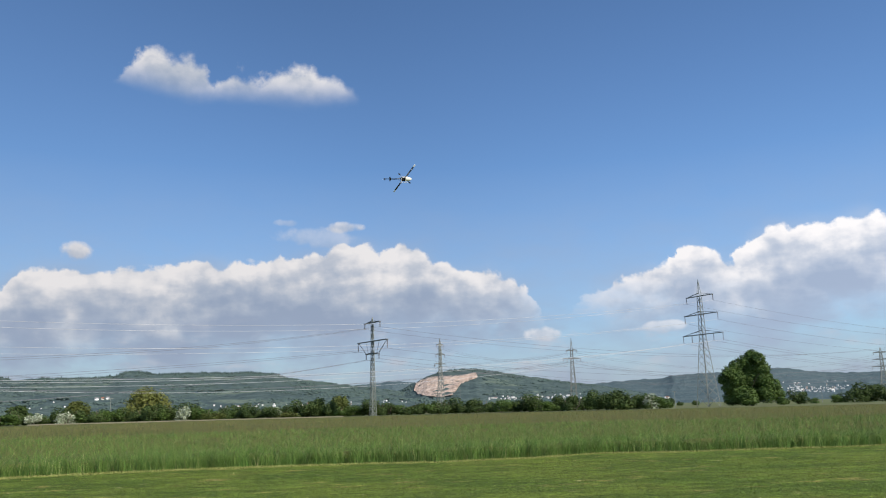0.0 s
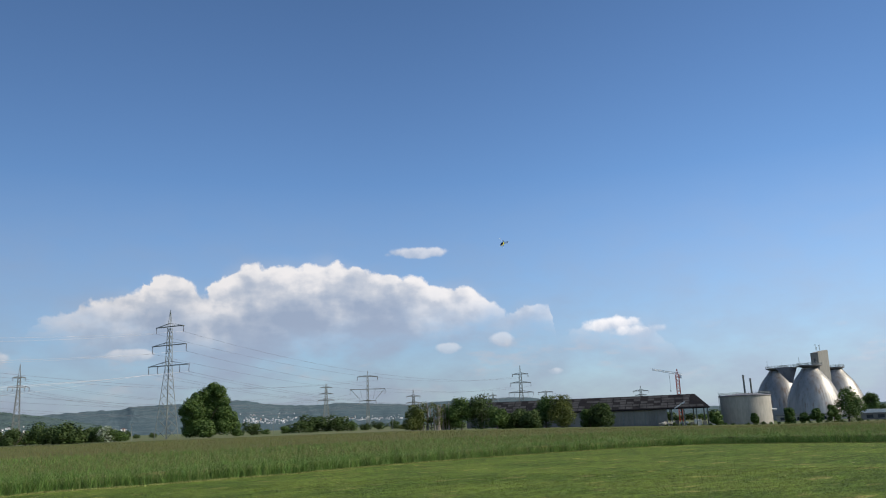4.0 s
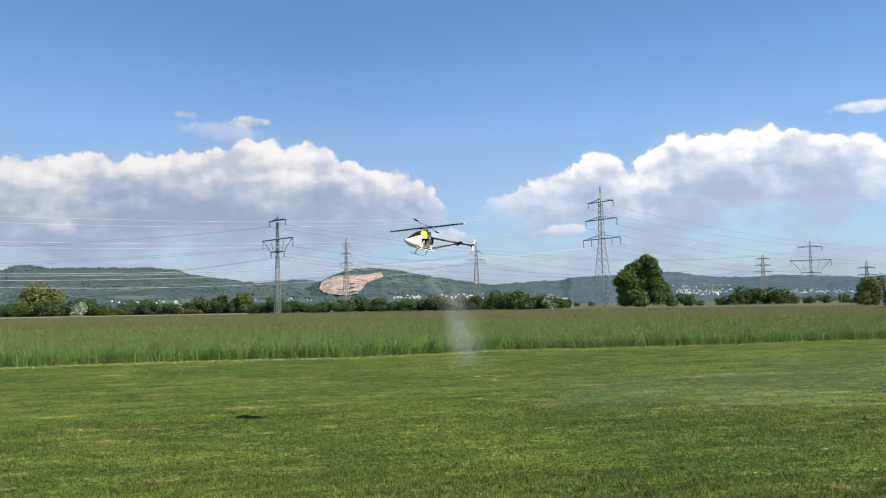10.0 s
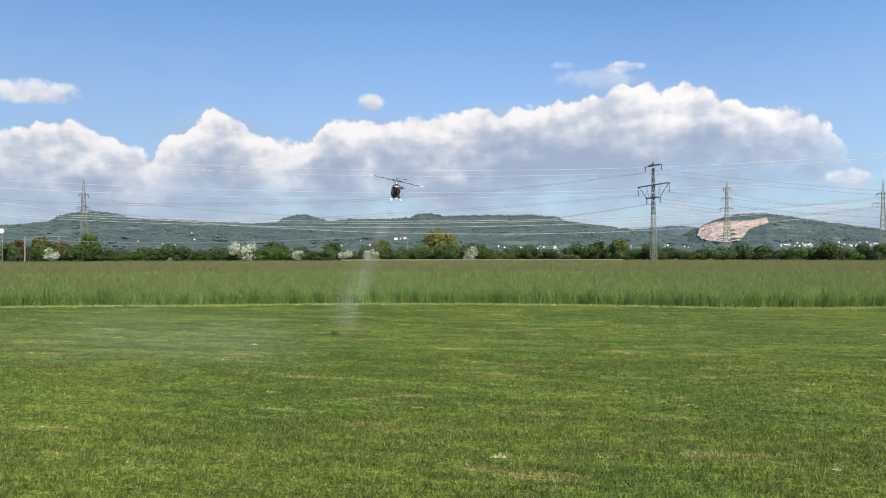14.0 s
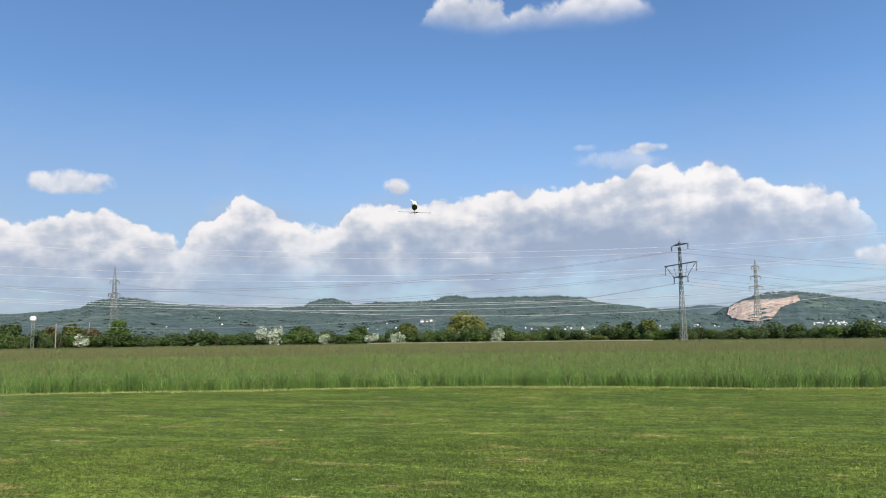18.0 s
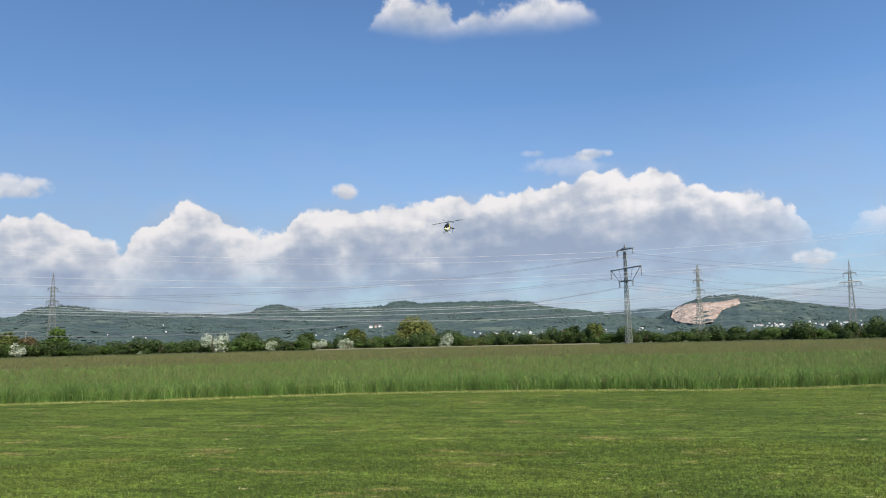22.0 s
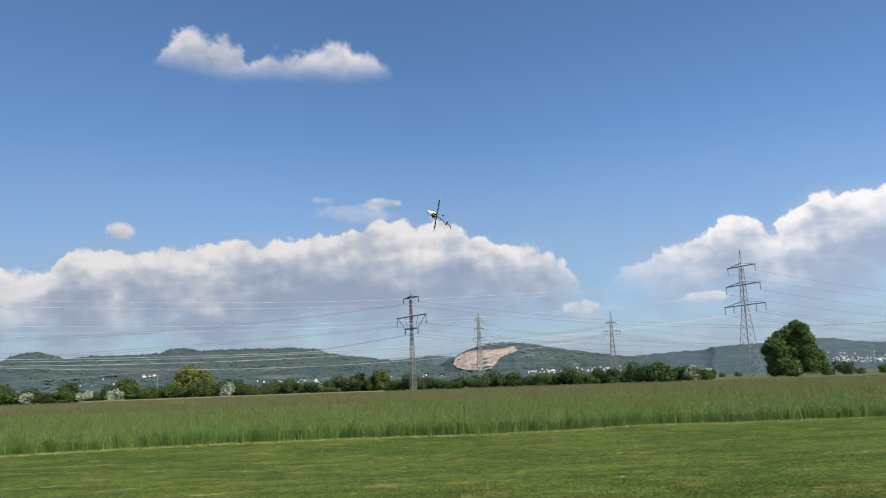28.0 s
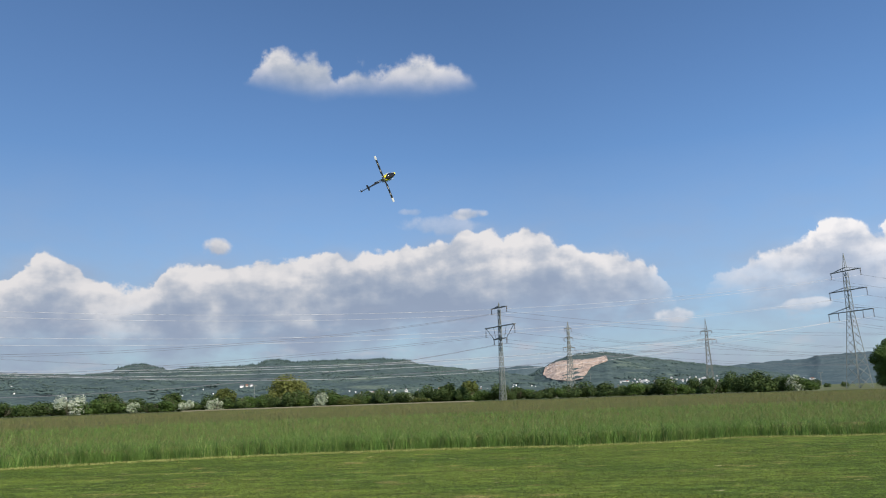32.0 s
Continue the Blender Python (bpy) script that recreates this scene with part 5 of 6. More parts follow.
def tower_crane():
    d = 420
    ob = thing("tower_crane", facing(58.0, d), "red tower crane with a raised pale jib", "crane")
    z0 = at(58.0, d).z
    h = tall_at(2.62, d) - z0
    bm = bmesh.new()
    lattice(bm, [(-1 + k * (h + 1) / 14, 0.8) for k in range(15)], 0.42, 0.24)
    part("mast", bm, MAT["crane"], ob)
    bm = bmesh.new()
    lattice(bm, [(h, 0.7), (h + 1.4, 0.4), (h + 2.9, 0.1)], 0.22, 0.14)
    part("tower_head", bm, MAT["crane"], ob)
    tip = Vector((-12.0, 0, tall_at(3.06, d) - z0))
    root = Vector((2.2, 0, h - 0.1))
    bm = bmesh.new()
    for y, z in ((-0.55, 0), (0.55, 0), (0, 0.9)):
        bar(bm, root + Vector((0, y, z)), tip + Vector((0, y * 0.6, z * 0.6)), 0.24)
    for k in range(12):
        a, b = root.lerp(tip, k / 12), root.lerp(tip, (k + 1) / 12)
        bar(bm, a + Vector((0, -0.5, 0)), b + Vector((0, 0, 0.8)), 0.13)
        bar(bm, a + Vector((0, 0.5, 0)), b + Vector((0, 0, 0.8)), 0.13)
    part("jib", bm, MAT["white"], ob, "pale grey lattice jib")
    bm = bmesh.new()
    block(bm, 0.4, 2.0, -0.9, 0.9, h - 1.6, h + 0.2)
    part("cab", bm, MAT["white"], ob)
    bm = bmesh.new()
    hook = root.lerp(tip, 0.42)
    bar(bm, hook, hook - Vector((0, 0, 8.5)), 0.1)
    block(bm, hook.x - 0.25, hook.x + 0.25, -0.25, 0.25, hook.z - 9.1, hook.z - 8.5)
    part("hook_line", bm, MAT["dark_steel"], ob)


shed()
tank()
works()
tower_crane()


# ---- houses at the foot of the hills ----
def house(m, wide, deep, wall_h, roof_h, wall, roof, label):
    ob = thing("house", m, label, "house", "houses of the villages")
    bm = bmesh.new()
    block(bm, -wide / 2, wide / 2, -deep / 2, deep / 2, -6, wall_h)
    part("wall", bm, MAT[wall], ob)
    bm = bmesh.new()
    x, y = wide / 2 + 0.5, deep / 2 + 0.5
    p = [bm.verts.new(c) for c in ((-x, -y, wall_h), (x, -y, wall_h), (x, y, wall_h), (-x, y, wall_h), (-x, 0, wall_h + roof_h), (x, 0, wall_h + roof_h))]
    for f in ((0, 1, 5, 4), (2, 3, 4, 5), (1, 2, 5), (3, 0, 4), (3, 2, 1, 0)):
        bm.faces.new([p[i] for i in f])
    part("roof", bm, MAT[roof], ob)
    for k in range(max(2, int(wide // 4))):
        bm = bmesh.new()
        xa = -wide / 2 + 1.2 + k * (wide - 2.4) / max(1, int(wide // 4) - 1 or 1) - 0.6
        block(bm, xa, xa + 1.2, -deep / 2 - 0.06, -deep / 2 + 0.02, wall_h * 0.45, wall_h * 0.45 + 1.4)
        part("window", bm, MAT["glass"], ob)
    return ob


def villages():
    rng = np.random.default_rng(17)
    kinds = [house(facing(9, 1500), 12, 10, 6.5, 4, "white", "slate", "white rendered house with a grey roof"),
             house(facing(9.5, 1500), 14, 11, 6, 4.5, "white", "tile", "white rendered house with a red tiled roof"),
             house(facing(10, 1500), 11, 9, 5.5, 4, "cream", "tile", "cream rendered house with a red tiled roof"),
             house(facing(10.5, 1500), 24, 12, 8, 2, "white", "slate", "long white building with a low grey roof")]
    used = set()
    spots = [(8.2, 14.8, 0.42, 0.75, "hills_quarry", 80), (16.5, 20.6, 0.3, 0.5, "hills_quarry", 24), (27.6, 31.6, 0.4, 1.1, "hills_east", 120), (33.5, 39.4, 0.4, 0.7, "hills_east", 90),
             (-12, -4, 0.35, 0.6, "hills_west", 20), (-1.5, 2.5, 0.35, 0.55, "hills_west", 10), (-37, -19, 0.5, 1.6, "hills_west", 12)]
    for lo, hi, e0, e1, name, n in spots:
        for _ in range(n):
            az = float(rng.uniform(lo, hi))
            el = float(rng.uniform(e0, e1) if rng.uniform() < 0.35 else rng.uniform(e0, (e0 + e1) / 2))
            ridge, far, foot, _r = HILLS[name]
            dd = foot
            while dd < far * 0.95 and slope_height(name, az, dd) < tall_at(el, dd):
                dd += 8.0
            k = int(rng.choice(4, p=(0.74, 0.05, 0.05, 0.16)))
            size = float(rng.uniform(0.35, 0.7)) * (0.9 if name == "hills_west" else 1.0)
            m = facing(az, dd, float(rng.uniform(-40, 40)), slope_height(name, az, dd) + 0.5) @ Matrix.Scale(size, 4)
            if k not in used:
                used.add(k)
                kinds[k].matrix_basis = m
            else:
                copy_thing(kinds[k], m)


villages()
for az, wide, wall, roof, label in ((-18.1, 7, "white", "slate", "large white country house on the slope"), (-17.75, 5, "cream", "tile", "cream house with a red roof on the slope"),
                                    (-17.45, 6, "white", "slate", "white house with a grey roof on the slope")):
    tagged(house(facing(az, 1760, 10, slope_height("hills_west", az, 1760) + 1.0), wide, 6, 2.6, 2.4, wall, roof, label), group="houses on the slope")


def quarry():
    """The open rock face: stepped benches cut into the hill, a few metres proud of the slope behind."""
    outline_top = [(2.95, 1.35), (3.1, 1.75), (3.5, 2.02), (4.1, 2.2), (5.0, 2.26), (5.8, 2.26), (6.6, 2.3), (7.35, 2.45), (7.5, 2.2)]
    outline_low = [(2.95, 1.3), (3.2, 1.08), (3.8, 0.9), (4.9, 0.80), (5.7, 0.95), (6.0, 1.3), (6.3, 1.72), (6.8, 1.86), (7.5, 2.1)]
    azs = np.arange(2.95, 7.5, 0.05)
    verts, faces = [], []
    rows = 26
    for az in azs:
        hi = np.interp(az, [a for a, _ in outline_top], [e for _, e in outline_top]) + 0.05 * noise.noise((az * 6, 1.0, 0))
        lo = np.interp(az, [a for a, _ in outline_low], [e for _, e in outline_low]) + 0.05 * noise.noise((az * 6, 5.0, 0))
        for k in range(rows + 1):
            el = lo + (hi - lo) * k / rows
            d = 1640.0
            while d < 2690 and slope_height("hills_quarry", float(az), d) < tall_at(float(el), d):
                d += 4.0
            d -= 17 - 5 * noise.noise((az * 4, el * 4, 0)) - 5 * noise.noise((az * 15, el * 1.5, 3.0))
            p = at(float(az), float(d), tall_at(float(el), float(d)))
            verts.append(p)
    n = rows + 1
    for i in range(len(azs) - 1):
        for k in range(rows):
            a = i * n + k
            faces.append((a, a + n, a + n + 1, a + 1))
    tagged(sheet("quarry_face", verts, faces, MAT["rock"]), "pinkish beige quarry face with steps in the hill", "quarry", kind="structure")


quarry()

# ---- the model helicopter ----
def stripes(g, place):
    return g.mix(g.step(g.noise(place, 9, 3), 0.4, 0.6), (0.80, 0.70, 0.02), (0.72, 0.62, 0.02))


MAT.update(
    yellow=material("yellow_gelcoat", stripes, 0.28, sheer=-1, spec=0.5),
    gelcoat=material("white_gelcoat", two_tone((0.80, 0.80, 0.74), (0.72, 0.73, 0.62), 4.0), 0.3, sheer=-1, spec=0.5),
    window=material("black_canopy_window", (0.012, 0.012, 0.014), 0.12, spec=0.6),
    carbon=material("carbon_fibre", two_tone((0.010, 0.010, 0.012), (0.018, 0.018, 0.02), 60.0), 0.4, sheer=-1, spec=0.5),
    plastic=material("black_plastic", two_tone((0.02, 0.02, 0.022), (0.035, 0.035, 0.037), 20.0), 0.55, sheer=-1),
    alloy=material("bare_alloy", two_tone((0.55, 0.55, 0.56), (0.42, 0.42, 0.43), 25.0), 0.3, metal=0.9),
    nylon=material("white_nylon", two_tone((0.78, 0.78, 0.76), (0.70, 0.70, 0.68), 15.0), 0.5, sheer=-1),
)


def canopy_shape(s, a):
    """A point of the cabin shell: s from nose 0 to back 1, a round it from the belly."""
    x = 0.285 - 0.33 * s
    grow = math.sin(math.pi / 2 * min(1, s / 0.62)) ** 0.62
    half = 0.012 + 0.068 * grow * (1 - 0.25 * max(0, s - 0.62))
    top = -0.225 + 0.165 * math.sin(math.pi / 2 * min(1, s / 0.72)) ** 1.25
    low = -0.245 - 0.055 * math.sin(math.pi * min(1, s / 0.95)) ** 0.7
    c, si = math.cos(a), math.sin(a)
    y = half * math.copysign(abs(si) ** 0.8, si)
    z = (top + low) / 2 - (top - low) / 2 * math.copysign(abs(c) ** 0.85, c)
    return Vector((x, y, z))


def cabin(parent):
    """The cabin shell in three skins: yellow above, white below the swoosh, black window."""
    rows, cols = 44, 64
    skins = {"canopy": bmesh.new(), "lower_shell": bmesh.new(), "canopy_window": bmesh.new(), "rear_cowl": bmesh.new()}
    for i in range(rows):
        for j in range(cols):
            s, a = (i + 0.5) / rows, -math.pi + 2 * math.pi * (j + 0.5) / cols
            up = abs(a) / math.pi
            swoosh = 0.57 + 0.08 * s
            name = "lower_shell" if s < 0.6 and up < swoosh - 0.6 * max(0.0, s - 0.3) else "canopy"
            if 0.06 < s < 0.56 + 0.8 * max(0, up - 0.7) and 0.56 + 0.12 * abs(s - 0.42) < up:
                name = "canopy_window"
            if s > 0.82:
                name = "rear_cowl"
            bm = skins[name]
            if name != "canopy_window" and s > 0.62 and up < 0.46:
                continue
            corners = [(i / rows, j), ((i + 1) / rows, j), ((i + 1) / rows, j + 1), (i / rows, j + 1)]
            bm.faces.new([bm.verts.new(canopy_shape(p, -math.pi + 2 * math.pi * q / cols)) for p, q in corners])
    first = None
    for name, mat, label in (("canopy", "yellow", "glossy yellow cabin shell"), ("lower_shell", "gelcoat", "white lower cabin shell"), ("canopy_window", "window", "black cabin window"), ("rear_cowl", "plastic", "black rear edge of the cabin")):
        bm = skins[name]
        bmesh.ops.remove_doubles(bm, verts=bm.verts[:], dist=0.0004)
        ob = part(name, bm, MAT[mat], parent if first is None else first, label, smooth=True)
        first = first or ob


def blade_mesh(bm, r0, r1, chord, thick, tip_taper=1.0, twist=0.0):
    rings = []
    for k in range(7):
        r = r0 + (r1 - r0) * k / 6
        c = chord * (0.62 if k == 0 else 1.0) * (tip_taper if k == 6 else 1.0)
        rings.append([bm.verts.new((r, y * c, z * thick + y * c * twist)) for y, z in ((-0.28, 0), (-0.1, 0.5), (0.3, 0.35), (0.72, 0), (0.3, -0.35), (-0.1, -0.5))])
    for lo, hi in zip(rings, rings[1:]):
        for i in range(6):
            bm.faces.new((lo[i], hi[i], hi[(i + 1) % 6], lo[(i + 1) % 6]))
    bm.faces.new(rings[0])
    bm.faces.new(rings[-1][::-1])


def helicopter():
    ob = thing("model_helicopter", pose(0, 25, 8), "yellow, white and black radio-controlled model helicopter in flight", "helicopter")
    cabin(ob)
    bm = bmesh.new()
    rim = [canopy_shape(0.84, 2 * math.pi * k / 32) for k in range(32)]
    mid = sum(rim, Vector()) / 32
    bm.faces.new([bm.verts.new(mid + (q - mid) * 0.96) for q in rim])
    bm.faces.new([bm.verts.new(mid + (q - mid) * 0.96 + Vector((0.004, 0, 0))) for q in reversed(rim)])
    part("bulkhead", bm, MAT["plastic"], ob, "black rear bulkhead of the cabin")
    # side frames, engine, fuel tank and exhaust
    for y in (-0.032, 0.028):
        bm = bmesh.new()
        pts = [(0.10, -0.30), (-0.075, -0.295), (-0.075, -0.275), (-0.03, -0.215), (-0.085, -0.14), (-0.03, -0.08)]
        near, far = [bm.verts.new((x, y, z)) for x, z in pts], [bm.verts.new((x, y + 0.004, z)) for x, z in pts]
        bm.faces.new(near)
        bm.faces.new(far[::-1])
        for i in range(6):
            bm.faces.new((near[(i + 1) % 6], near[i], far[i], far[(i + 1) % 6]))
        part("side_frame", bm, MAT["carbon"], ob)
    bm = bmesh.new()
    block(bm, -0.05, 0.04, -0.036, 0.036, -0.29, -0.22)
    part("engine", bm, MAT["plastic"], ob, "black engine block")
    bm = bmesh.new()
    for k in range(5):
        block(bm, -0.055, 0.02, -0.038, 0.038, -0.215 + k * 0.012, -0.209 + k * 0.012)
    part("cooling_fins", bm, MAT["plastic"], ob)
    bm = bmesh.new()
    tube(bm, [(-0.09, -0.05, -0.265), (0.0, -0.055, -0.265), (0.05, -0.055, -0.26)], [0.012, 0.026, 0.018], 12)
    part("silencer", bm, MAT["alloy"], ob, "polished exhaust silencer", smooth=True)
    bm = bmesh.new()
    tube(bm, [(-0.09, -0.05, -0.265), (-0.125, -0.05, -0.285)], 0.007, 8)
    part("exhaust_pipe", bm, MAT["alloy"], ob)
    bm = bmesh.new()
    block(bm, -0.06, 0.05, -0.025, 0.025, -0.17, -0.10)
    part("fuel_tank", bm, MAT["plastic"], ob)
    bm = bmesh.new()
    lathe(bm, [(0.012, -0.19), (0.05, -0.185), (0.05, -0.175), (0.012, -0.17)], 24, (-0.01, 0, 0.085))
    part("main_gear", bm, MAT["nylon"], ob)
    bm = bmesh.new()
    lathe(bm, [(0.030, -0.02), (0.036, 0.0), (0.036, 0.05), (0.022, 0.055)], 18, (-0.075, 0, -0.19))
    part("fan_shroud", bm, MAT["plastic"], ob)
    # landing gear
    for s in (-1, 1):
        bm = bmesh.new()
        tube(bm, [(0.165, s * 0.095, -0.335), (0.135, s * 0.095, -0.348), (-0.075, s * 0.095, -0.348), (-0.09, s * 0.095, -0.345)], 0.005, 8)
        part("skid", bm, MAT["nylon"], ob, "white landing skid", smooth=True)
    for x in (0.09, -0.05):
        bm = bmesh.new()
        tube(bm, [(x, -0.095, -0.346), (x, -0.08, -0.315), (x, -0.03, -0.298), (x, 0.03, -0.298), (x, 0.08, -0.315), (x, 0.095, -0.346)], 0.007, 8)
        part("skid_strut", bm, MAT["nylon"], ob, "white arched skid strut", smooth=True)
    # tail
    bm = bmesh.new()
    tube(bm, [(-0.06, 0, -0.125), (-0.67, 0, -0.105)], 0.0115, 10)
    part("tail_boom", bm, MAT["carbon"], ob, smooth=True)
    for s in (-1, 1):
        bm = bmesh.new()
        tube(bm, [(-0.085, s * 0.03, -0.275), (-0.45, s * 0.008, -0.125)], 0.005, 6)
        part("boom_brace", bm, MAT["carbon"], ob)
    bm = bmesh.new()
    pts = [(-0.44, 0.0), (-0.465, 0.075), (-0.50, 0.075), (-0.50, -0.075), (-0.465, -0.075)]
    lo, hi = [bm.verts.new((x, y, -0.118)) for x, y in pts], [bm.verts.new((x, y, -0.112)) for x, y in pts]
    bm.faces.new(lo[::-1])
    bm.faces.new(hi)
    for i in range(5):
        bm.faces.new((lo[i], lo[(i + 1) % 5], hi[(i + 1) % 5], hi[i]))
    part("tailplane", bm, MAT["carbon"], ob)
    bm = bmesh.new()
    pts = [(-0.635, -0.075), (-0.675, -0.075), (-0.715, -0.215), (-0.695, -0.225), (-0.67, -0.15)]
    lo, hi = [bm.verts.new((x, -0.014, z)) for x, z in pts], [bm.verts.new((x, -0.009, z)) for x, z in pts]
    bm.faces.new(lo)
    bm.faces.new(hi[::-1])
    for i in range(5):
        bm.faces.new((lo[(i + 1) % 5], lo[i], hi[i], hi[(i + 1) % 5]))
    part("tail_fin", bm, MAT["carbon"], ob)
    bm = bmesh.new()
    block(bm, -0.69, -0.655, -0.02, 0.02, -0.125, -0.085)
    bmesh.ops.bevel(bm, geom=bm.edges[:], offset=0.004, segments=1, affect="EDGES")
    part("tail_gearbox", bm, MAT["plastic"], ob)
    bm = bmesh.new()
    tube(bm, [(0, -0.008, 0), (0, 0.012, 0)], 0.011, 10)
    tail = part("tail_rotor", bm, MAT["plastic"], ob)
    for s in (0, 180):
        bm = bmesh.new()
        blade_mesh(bm, 0.015, 0.078, 0.020, 0.004)
        b = part("tail_blade", bm, MAT["nylon"], tail, "white tail rotor blade")
        b.matrix_basis = Matrix.Rotation(radians(s), 4, "Y") @ Matrix.Rotation(radians(90), 4, "X")
    tail.matrix_basis = pose(-0.672, 0.032, -0.105)
    # main rotor
    bm = bmesh.new()
    lathe(bm, [(0.006, -0.10), (0.006, 0.03), (0.014, 0.032), (0.014, 0.045), (0.004, 0.05)], 10)
    lathe(bm, [(0.03, -0.045), (0.034, -0.04), (0.03, -0.032)], 14)
    block(bm, -0.06, 0.06, -0.014, 0.014, -0.011, 0.011)
    rotor = part("main_rotor", bm, MAT["alloy"], ob, "metal rotor head on its mast")
    for turn in (0, 180):
        spin = Matrix.Rotation(radians(turn), 4, "Z")
        bm = bmesh.new()
        block(bm, 0.045, 0.105, -0.015, 0.015, -0.010, 0.010)
        bmesh.ops.bevel(bm, geom=bm.edges[:], offset=0.003, segments=1, affect="EDGES")
        part("blade_grip", bm, MAT["plastic"], rotor).matrix_basis = spin
        bm = bmesh.new()
        blade_mesh(bm, 0.085, 0.515, 0.046, 0.010)
        part("blade", bm, MAT["carbon"], rotor, "black main rotor blade").matrix_basis = spin
        bm = bmesh.new()
        blade_mesh(bm, 0.5155, 0.62, 0.050, 0.009, 0.85)
        part("blade_tip", bm, MAT["nylon"], rotor, "white blade tip").matrix_basis = spin
        for r0, r1 in ((0.20, 0.26), (0.37, 0.43)):
            bm = bmesh.new()
            block(bm, r0, r1, 0.006, 0.016, -0.0055, 0.0055)
            part("blade_stripe", bm, MAT["nylon"], rotor, "white stripe on the black blade").matrix_basis = spin
        spin = Matrix.Rotation(radians(turn + 90), 4, "Z")
        bm = bmesh.new()
        tube(bm, [(0, 0, 0.022), (0.21, 0, 0.022)], 0.0025, 6)
        part("flybar", bm, MAT["alloy"], rotor).matrix_basis = spin
        bm = bmesh.new()
        blade_mesh(bm, 0.185, 0.265, 0.042, 0.008)
        b = part("flybar_paddle", bm, MAT["plastic"], rotor, "black flybar paddle")
        b.matrix_basis = spin @ Matrix.Translation((0, 0, 0.022))
    for s in (-1, 1):
        bm = bmesh.new()
        tube(bm, [(0.02, s * 0.028, -0.04), (0.0, s * 0.03, 0.01)], 0.0025, 5)
        part("control_link", bm, MAT["alloy"], rotor)
    return ob, rotor, tail


HELI, ROTOR, TAIL_ROTOR = helicopter()

